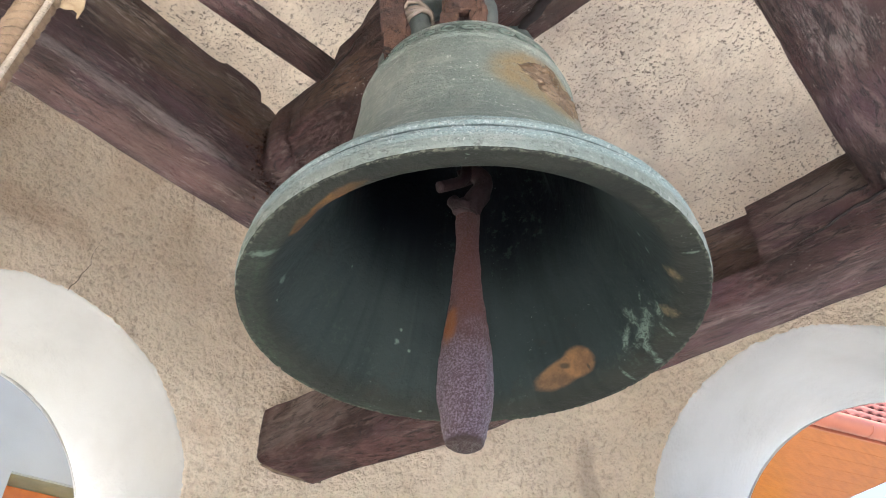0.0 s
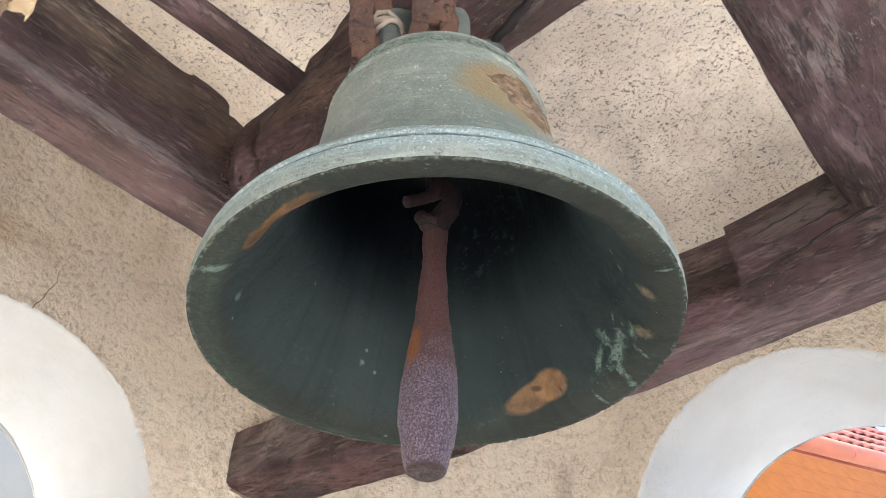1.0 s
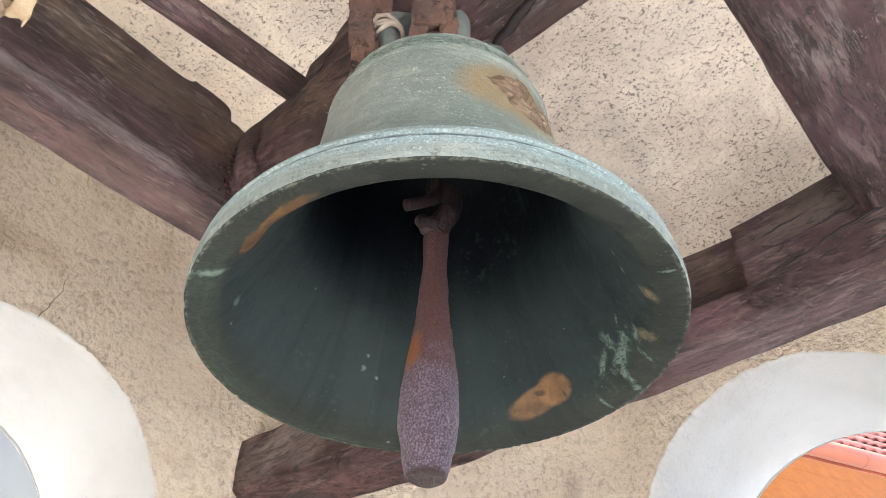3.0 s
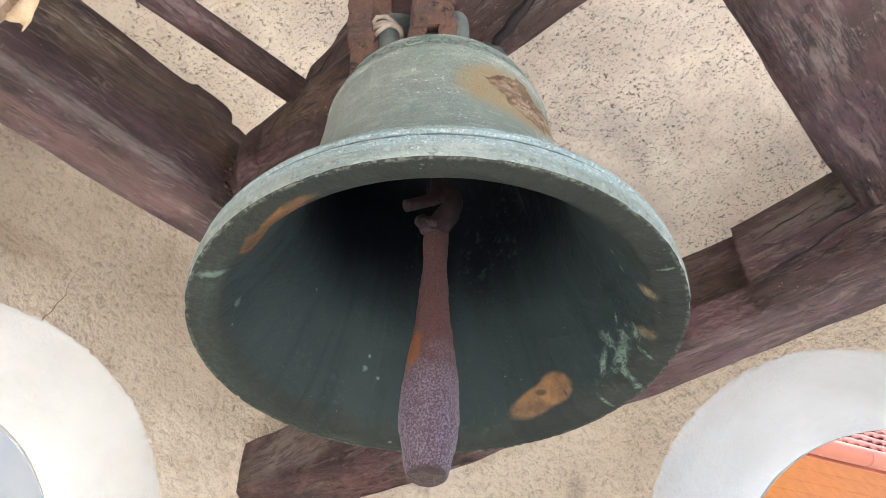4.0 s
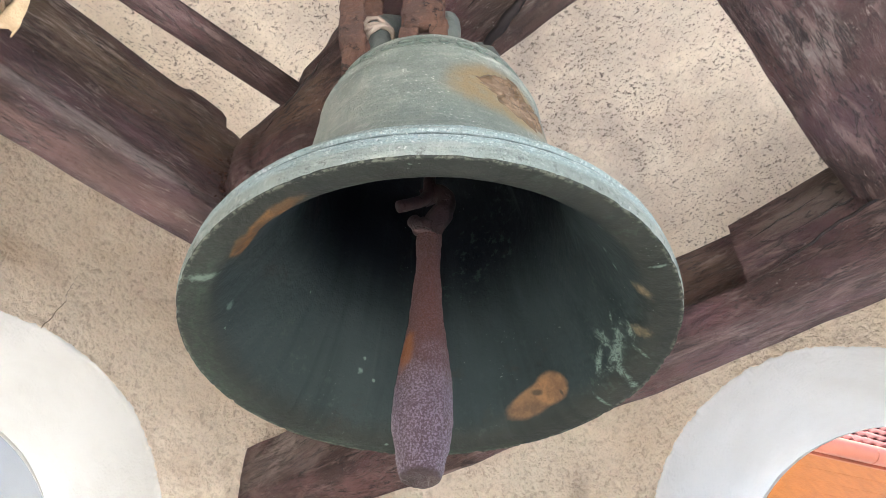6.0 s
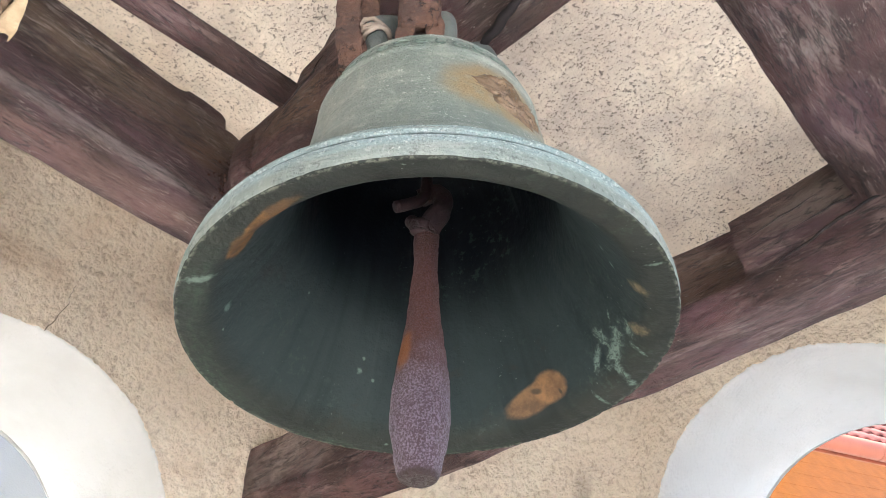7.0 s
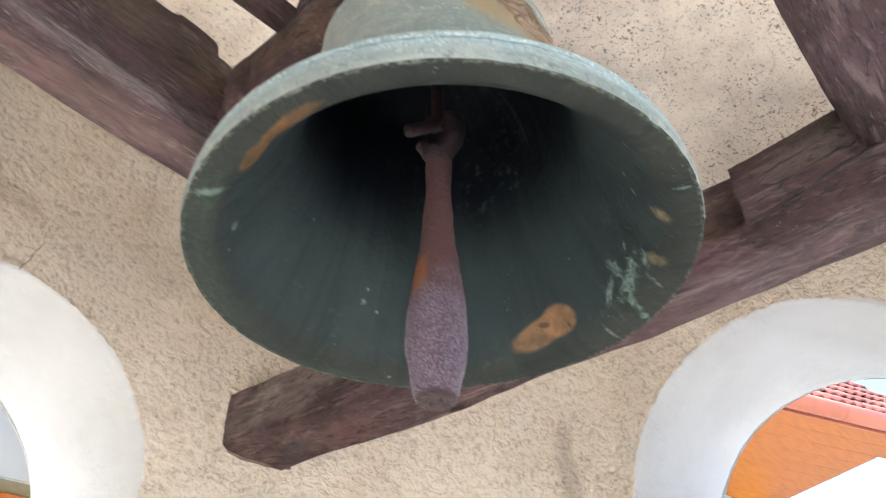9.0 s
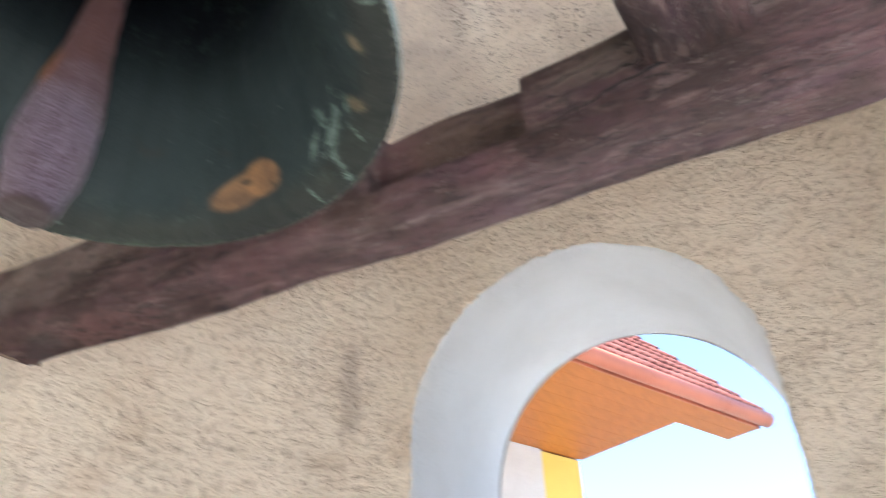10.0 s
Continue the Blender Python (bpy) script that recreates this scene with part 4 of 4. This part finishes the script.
# ---- the bell ----
def bell():
    b = base("bell")
    tagged(b, "grey-green patinated bronze bell hanging mouth down", "bell")
    z = RIM
    outer = smooth_profile([(0.3355, z + 0.001), (0.3378, z + 0.008), (0.338, z + 0.022), (0.336, z + 0.036)], 4) + [(0.3295, z + 0.039), (0.3295, z + 0.046)]
    outer += smooth_profile([(0.3335, z + 0.049), (0.329, z + 0.058)], 3) + [(0.3225, z + 0.060), (0.3215, z + 0.065)]
    outer += smooth_profile([(0.321, z + 0.070), (0.284, z + 0.113), (0.247, z + 0.160), (0.219, z + 0.215), (0.205, z + 0.272), (0.197, z + 0.335), (0.192, z + 0.385), (0.187, z + 0.414)], 4)
    for dz in (0.417, 0.424, 0.462, 0.469):
        outer += [(0.1895 - (dz - 0.417) * 0.3, z + dz), (0.1905 - (dz - 0.417) * 0.3, z + dz + 0.003), (0.187 - (dz - 0.417) * 0.32, z + dz + 0.005)]
    outer += smooth_profile([(0.166, z + 0.480), (0.152, z + 0.488), (0.10, z + 0.495), (0.0, z + 0.50)], 3)

    def chipped(bm):
        """Small nicks knocked out of the edge of the mouth."""
        for v in bm.verts:
            d = Vector((v.co.x - BX, v.co.y - BY, 0))
            if v.co.z < z + 0.012 and d.length > 0.325:
                q = d.normalized()
                n = max(0.0, noise.noise(q * 43) - 0.22) * 0.0045 + max(0.0, noise.noise(q * 11) - 0.3) * 0.005
                v.co += (Vector((0, 0, 0.6)) - q) * n

    bm = revolve(outer, 600)
    roughen(bm, 0.0005, 0.02, 2)
    chipped(bm)
    part("shell", bm, M_BRONZE, b)
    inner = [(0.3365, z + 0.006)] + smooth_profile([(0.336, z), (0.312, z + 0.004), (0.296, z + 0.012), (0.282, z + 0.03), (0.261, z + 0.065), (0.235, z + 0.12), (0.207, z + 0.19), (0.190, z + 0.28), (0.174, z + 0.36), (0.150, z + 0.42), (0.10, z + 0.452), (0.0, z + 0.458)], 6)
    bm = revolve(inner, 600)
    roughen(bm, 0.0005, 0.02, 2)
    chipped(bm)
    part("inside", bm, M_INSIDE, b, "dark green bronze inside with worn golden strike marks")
    # scroll ornament below the shoulder, in place of unreadable cast lettering
    rim = revolve([(0.1785, z + 0.4435), (0.1808, z + 0.4445), (0.1808, z + 0.4465), (0.1785, z + 0.4475)], 120)
    band = part("ornament_band", rim, M_ORNAMENT, b, "cast scroll band in place of lettering")

    def scroll(path, thick):
        return tube([(0.0, p[0], p[1]) for p in path], thick, 6)

    turns = lambda r0, r1, a0, a1, wide: [((r0 + (r1 - r0) * i / 18) * math.cos(a0 + (a1 - a0) * i / 18) * wide, (r0 + (r1 - r0) * i / 18) * math.sin(a0 + (a1 - a0) * i / 18)) for i in range(19)]
    shapes = (turns(0.0115, 0.0115, 0, 2 * math.pi, 1.15), turns(0.0125, 0.005, 0.6, 7.6, 1.0), turns(0.0065, 0.0065, 0, 2 * math.pi, 1.5), turns(0.012, 0.010, 0.9, 5.4, 1.1))
    meshes = []
    for k in range(36):
        a = 2 * math.pi * k / 36
        kind = (0, 2, 1, 0, 3, 2)[k % 6]
        m4 = Matrix.Translation((BX + 0.1812 * math.cos(a), BY + 0.1812 * math.sin(a), z + 0.4455)) @ Matrix.Rotation(a, 4, "Z") @ Matrix.Rotation(-0.3, 4, "Y")
        have = dict(meshes).get(kind)
        if have is None:
            ob = part("scroll", scroll(shapes[kind], 0.0017), M_ORNAMENT, band)
            meshes.append((kind, ob.data))
        else:
            ob = new("scroll", have)
            ob.parent = band
        ob.matrix_local = m4
    # cast emblem on the waist
    bm = bmesh.new()
    rows = []
    for j in range(81):
        row = []
        for i in range(81):
            u, w = i / 40 - 1, j / 40 - 1
            edge = 0.88 + 0.2 * noise.noise(Vector((math.atan2(w, u) * 1.6, 3, 1)))
            q = math.hypot(u, w)
            f = edge / max(1.0, max(abs(u), abs(w)) and q / max(abs(u), abs(w)))
            a = -0.13 + u * f * 0.45
            zz = z + 0.335 + w * f * 0.066 - u * 0.012
            r = float(np.interp(zz - z, (0.215, 0.272, 0.335, 0.385, 0.414), (0.219, 0.205, 0.197, 0.192, 0.187))) - 0.002
            ridge = 0.0045 * max(0.0, 1 - abs(noise.noise(Vector((u * 1.9, w * 2.4, 7)))) * 7) + 0.003 * max(0.0, 1 - abs(noise.noise(Vector((u * 4, w * 5, 2)))) * 6)
            for k in range(5):  # ribs that sweep along the lower edge, and a hooked head above
                ridge += 0.0045 * math.exp(-((w + 0.72 - 0.16 * k + 0.25 * u * u) / 0.035) ** 2) * (1 if u > -0.7 + 0.2 * k else 0)
            ridge += 0.006 * math.exp(-((math.hypot(u + 0.45, w - 0.25) - 0.30) / 0.07) ** 2) * (1 if w > u + 0.4 or w < 0.2 else 0)
            lift = (0.004 + ridge) * max(0, 1 - q ** 3)
            row.append(bm.verts.new((BX + (r + lift) * math.cos(a), BY + (r + lift) * math.sin(a), zz)))
        rows.append(row)
    for a, c in zip(rows, rows[1:]):
        for i in range(80):
            bm.faces.new((a[i], a[i + 1], c[i + 1], c[i]))
    part("emblem", bm, M_EMBLEM, b, "raised brown cast emblem")
    # canons: stout loops on the crown; (sideways, forward) places as seen from the floor
    fwd, side = Vector((0.617, -0.787, 0)), Vector((0.787, 0.617, 0))
    for a, f, da, df in ((-0.055, 0.105, -0.022, 0.0), (0.026, 0.105, 0.012, 0.0), (0.092, 0.03, 0.014, 0.0), (-0.12, 0.0, -0.02, 0.0), (0.05, -0.10, 0.01, 0.0), (-0.05, -0.10, -0.01, 0.0)):
        c = Vector((BX, BY, z + 0.47)) + side * a + fwd * f
        lean_by = side * da + fwd * df
        pts = [c, c + lean_by + Vector((0, 0, 0.075)), c + lean_by * 1.1 + Vector((0, 0, 0.14)), c * 0.55 + Vector((BX, BY, z + 0.47)) * 0.45 + Vector((0, 0, 0.20)), c * 0.2 + Vector((BX, BY, z + 0.47)) * 0.8 + Vector((0, 0, 0.225))]
        part("canon", tube(smooth_profile([tuple(p) for p in pts], 5), 0.0165 if a > 0.1 else 0.0215, 14), M_CANON, b, "stout dark bronze crown loop")
    # clapper
    lean = lambda zz: Vector((BX - 0.79 * (2.45 - zz) * 0.030, BY - 0.61 * (2.45 - zz) * 0.030, zz))
    prof = smooth_profile([(2.390, 0.017), (2.371, 0.0185), (2.285, 0.019), (2.205, 0.0245), (2.14, 0.033), (2.08, 0.0385), (2.04, 0.0375), (2.004, 0.0310), (1.990, 0.0280), (1.980, 0.0255), (1.974, 0.0225), (1.973, 0.014), (1.975, 0.004)], 10)
    bm = tube([lean(p[0]) for p in prof], [p[1] for p in prof], 96)
    for v in bm.verts:  # a forging seam down the bulb, and dents
        d = v.co - lean(v.co.z)
        e = math.atan2(d.dot(side), d.dot(fwd)) - 0.55 - 0.10 * noise.noise(Vector((0, 0, v.co.z * 45)))
        g = max(0.0, 1 - abs(v.co.z - 2.075) / 0.075) ** 0.5
        v.co -= d.normalized() * g * (0.0045 * math.exp(-(e / 0.055) ** 2) - 0.0022 * math.exp(-((e - 0.17) / 0.10) ** 2))
    roughen(bm, 0.0016, 0.03, 8)
    roughen(bm, 0.0010, 0.008, 4)
    clap = part("clapper", bm, M_CLAPPER, b, "rusted iron clapper with a worn violet-grey bulb")
    top = lean(2.384)
    at = lambda a, f, dz: tuple(top + side * a + fwd * f + Vector((0, 0, dz)))
    part("hook", tube(smooth_profile([at(-0.002, 0.004, -0.02), at(0.008, 0.006, 0.004), at(0.022, 0.004, 0.03), at(0.026, 0, 0.06), at(0.012, -0.01, 0.085), at(-0.012, -0.015, 0.08)], 5), [0.019] * 10 + [0.016] * 16, 10), M_BRACKET, clap, "forged iron hook")
    part("hook_lug", tube(smooth_profile([at(0.004, 0.01, -0.012), at(-0.015, 0.012, -0.006), at(-0.024, 0.01, 0.008)], 4), [0.016] * 5 + [0.011] * 4, 10), M_BRACKET, clap)
    part("staple", tube(smooth_profile([at(-0.045, 0.03, 0.02), at(-0.025, 0.02, 0.035), at(-0.008, 0.008, 0.055), at(0, 0, 0.09), at(0, 0, 0.2)], 5), 0.010, 10), M_BRACKET, b, "rusty bracket under the crown")
    return b


bell()


# ---- rope on the lever ----
def rope():
    top, low = Vector((-0.785, 0.099, 2.86)), Vector((-0.785, 0.059, 2.06))

    def on_rope(zz):
        return top.lerp(low, (top.z - zz) / (top.z - low.z))

    r = base("bell_rope")
    tagged(r, "thick twisted hemp rope hanging from the lever rod", "rope")
    for k in range(3):
        pts = []
        for i in range(560):
            zz = top.z - 2.1 * i / 559
            a = 2 * math.pi * (zz / 0.056 + k / 3)
            p = on_rope(zz)
            pts.append((p.x + 0.0128 * math.cos(a), p.y + 0.0128 * math.sin(a), zz))
        part("strand", tube(pts, 0.0114, 10), M_ROPE, r)
    # thin braided cord tied beside it
    for k in range(2):
        pts = []
        for i in range(800):
            zz = 2.86 - 0.9 * i / 799
            a = 2 * math.pi * (zz / 0.011 + k / 2)
            p = on_rope(zz) + SIDEWAYS * 0.028 + FORWARD * 0.012
            pts.append((p.x + 0.0018 * math.cos(a), p.y + 0.0018 * math.sin(a), zz))
        part("cord", tube(pts, 0.0029, 6), M_BRAID, r, "thin pale braided cord")
    bm = bmesh.new()
    rows = []
    for j in range(13):
        row = []
        for i in range(9):
            w = (i / 8 - 0.5) * (0.045 + 0.02 * noise.noise(Vector((j * 0.4, 2, 2))))
            fray = 0.03 * noise.noise(Vector((i * 1.7, 0, 5))) if j == 12 else 0
            p = Vector((-0.79, 0.105, 2.635 - j * 0.0115 - fray)) + SIDEWAYS * (w + 0.006) + FORWARD * (0.008 * math.sin(i * 0.9 + j * 0.4))
            row.append(bm.verts.new(p))
        rows.append(row)
    for a, b in zip(rows, rows[1:]):
        for i in range(8):
            bm.faces.new((a[i], a[i + 1], b[i + 1], b[i]))
    ob = part("tape", bm, M_TAPE, r, "frayed tan cloth tape")
    ob.modifiers.new("thick", "SOLIDIFY").thickness = 0.002
    return r


rope()


# ---- outside: the tiled house ----
def house_eave():
    h = base("house")
    tagged(h, "yellow house with a red tiled roof and varnished eaves", "house")
    m = Matrix.Translation((-1.96, 7.0, 3.9)) @ Matrix(((0.42, 0.907, 0, 0), (0.907, -0.42, 0, 0), (0, 0, 1, 0), (0, 0, 0, 1)))
    part("wall", box((-3.2, -5, -4.1), (-0.02, -0.02, -0.005), m), M_YELLOW, h, "yellow rendered wall", False)
    part("wall_panel", box((-3.25, -0.5, -4.1), (-0.52, 0.012, -0.006), m), M_WHITE, h, "white rendered wall panel", False)
    for i in range(9):
        v = 0.0 + i * 0.152
        part("board", box((-3.3, v + 0.0012, 0.0), (0.0 if v < 0.95 else 0.70, v + 0.1512, 0.02), m), M_SOFFIT, h, "varnished orange eaves board", False)
    part("roof_base", box((-3.3, -0.2, 0.025), (0.0, 1.36, 0.06), m), M_SOFFIT, h, smooth=False)
    pts = [m @ Vector((u, 1.45, 0.05)) for u in (-3.4, -2, -1, 0.72)]
    part("gutter", tube(pts, 0.064, 18), M_GUTTER, h, "brown-red half round gutter")
    part("fascia", box((-3.4, 1.37, -0.006), (0.70, 1.385, 0.10), m), M_GUTTER, h, "brown-red eaves board", False)
    for u in (-2.6, -1.7, -0.8, 0.1):
        part("gutter_bracket", tube([m @ Vector((u, 1.45 + 0.064 * math.cos(f), 0.05 + 0.064 * math.sin(f))) for f in [math.pi * (1 + i / 10) for i in range(11)]], 0.003, 6), M_GUTTER, h)
    roof = part("roof", box((-3.4, 0, 0), (0.74, 1, 0.02)), M_TILE, h, "red tiled roof slope", False)
    tilt = m @ Matrix.Translation((0, 1.42, 0.10)) @ Matrix.Rotation(radians(180 - 47), 4, "X")
    for v in roof.data.vertices:
        v.co = tilt @ Vector((v.co.x, v.co.y * 3.0, 0.0 if v.co.z < 0.01 else 0.02))
    me = None
    for row in range(7):
        for col in range(40):
            if me is None:
                bm = bmesh.new()
                a, b = [], []
                for i in range(9):
                    f = i / 8
                    w, hgt = -0.0505 + 0.101 * f, 0.020 * math.sin(math.pi * min(1.0, f * 1.35)) if f < 0.74 else -0.006 * math.sin(math.pi * (f - 0.74) / 0.26)
                    a.append((w, -0.01, -0.044 - hgt))
                    b.append((w, 0.30, -0.020 - hgt))
                low = [(p[0], p[1], p[2] + 0.014) for p in a]
                va, vb, vl = [bm.verts.new(p) for p in a], [bm.verts.new(p) for p in b], [bm.verts.new(p) for p in low]
                for i in range(8):
                    bm.faces.new((va[i], va[i + 1], vb[i + 1], vb[i]))
                    bm.faces.new((vl[i], vl[i + 1], va[i + 1], va[i]))
                tile = part("tile", bm, M_TILE, roof)
                me = tile.data
            else:
                tile = new("tile", me)
                tile.parent = roof
            tile.matrix_local = tilt @ Matrix.Translation((0.68 - col * 0.1015 + random.uniform(-0.003, 0.003), row * 0.262, random.uniform(-0.003, 0.003)))
    return h


house_eave()


# ---- outside: the pale house with a window ----
def pale_house():
    h = base("pale_house")
    tagged(h, "pale rendered house with an orange framed window", "house")
    m = Matrix.Translation((-8.0, 2.72, 4.62)) @ Matrix.Rotation(radians(-10), 4, "Z")
    part("wall", box((-1.0, -9, -4.8), (-0.42, 9, 4.0), m), M_GREYWALL, h, smooth=False)
    for a, b in (((-0.42, -9, -4.8), (0, 0, 4.0)), ((-0.42, 2.3, -4.8), (0, 9, 4.0)), ((-0.42, 0, 0), (0, 2.3, 4.0)), ((-0.42, 0, -4.8), (0, 2.3, -1.6))):
        part("wall_skin", box(a, b, m), M_GREYWALL, h, smooth=False)
    w = part("window", box((-0.418, 0.0, -0.02), (-0.002, 2.3, -0.004), m), M_REVEAL, h, "window with orange wooden frame", False)
    for a, b in (((-0.40, 0.0, -1.6), (-0.33, 0.14, -0.03)), ((-0.40, 2.16, -1.6), (-0.33, 2.3, -0.03)), ((-0.40, 0.14, -0.17), (-0.33, 2.16, -0.03))):
        part("frame", box(a, b, m), M_FRAME, w, "orange stained window frame", False)
    part("pane", box((-0.38, 0.14, -1.6), (-0.37, 2.16, -0.17), m), M_GLASS, w, smooth=False)
    return h


pale_house()
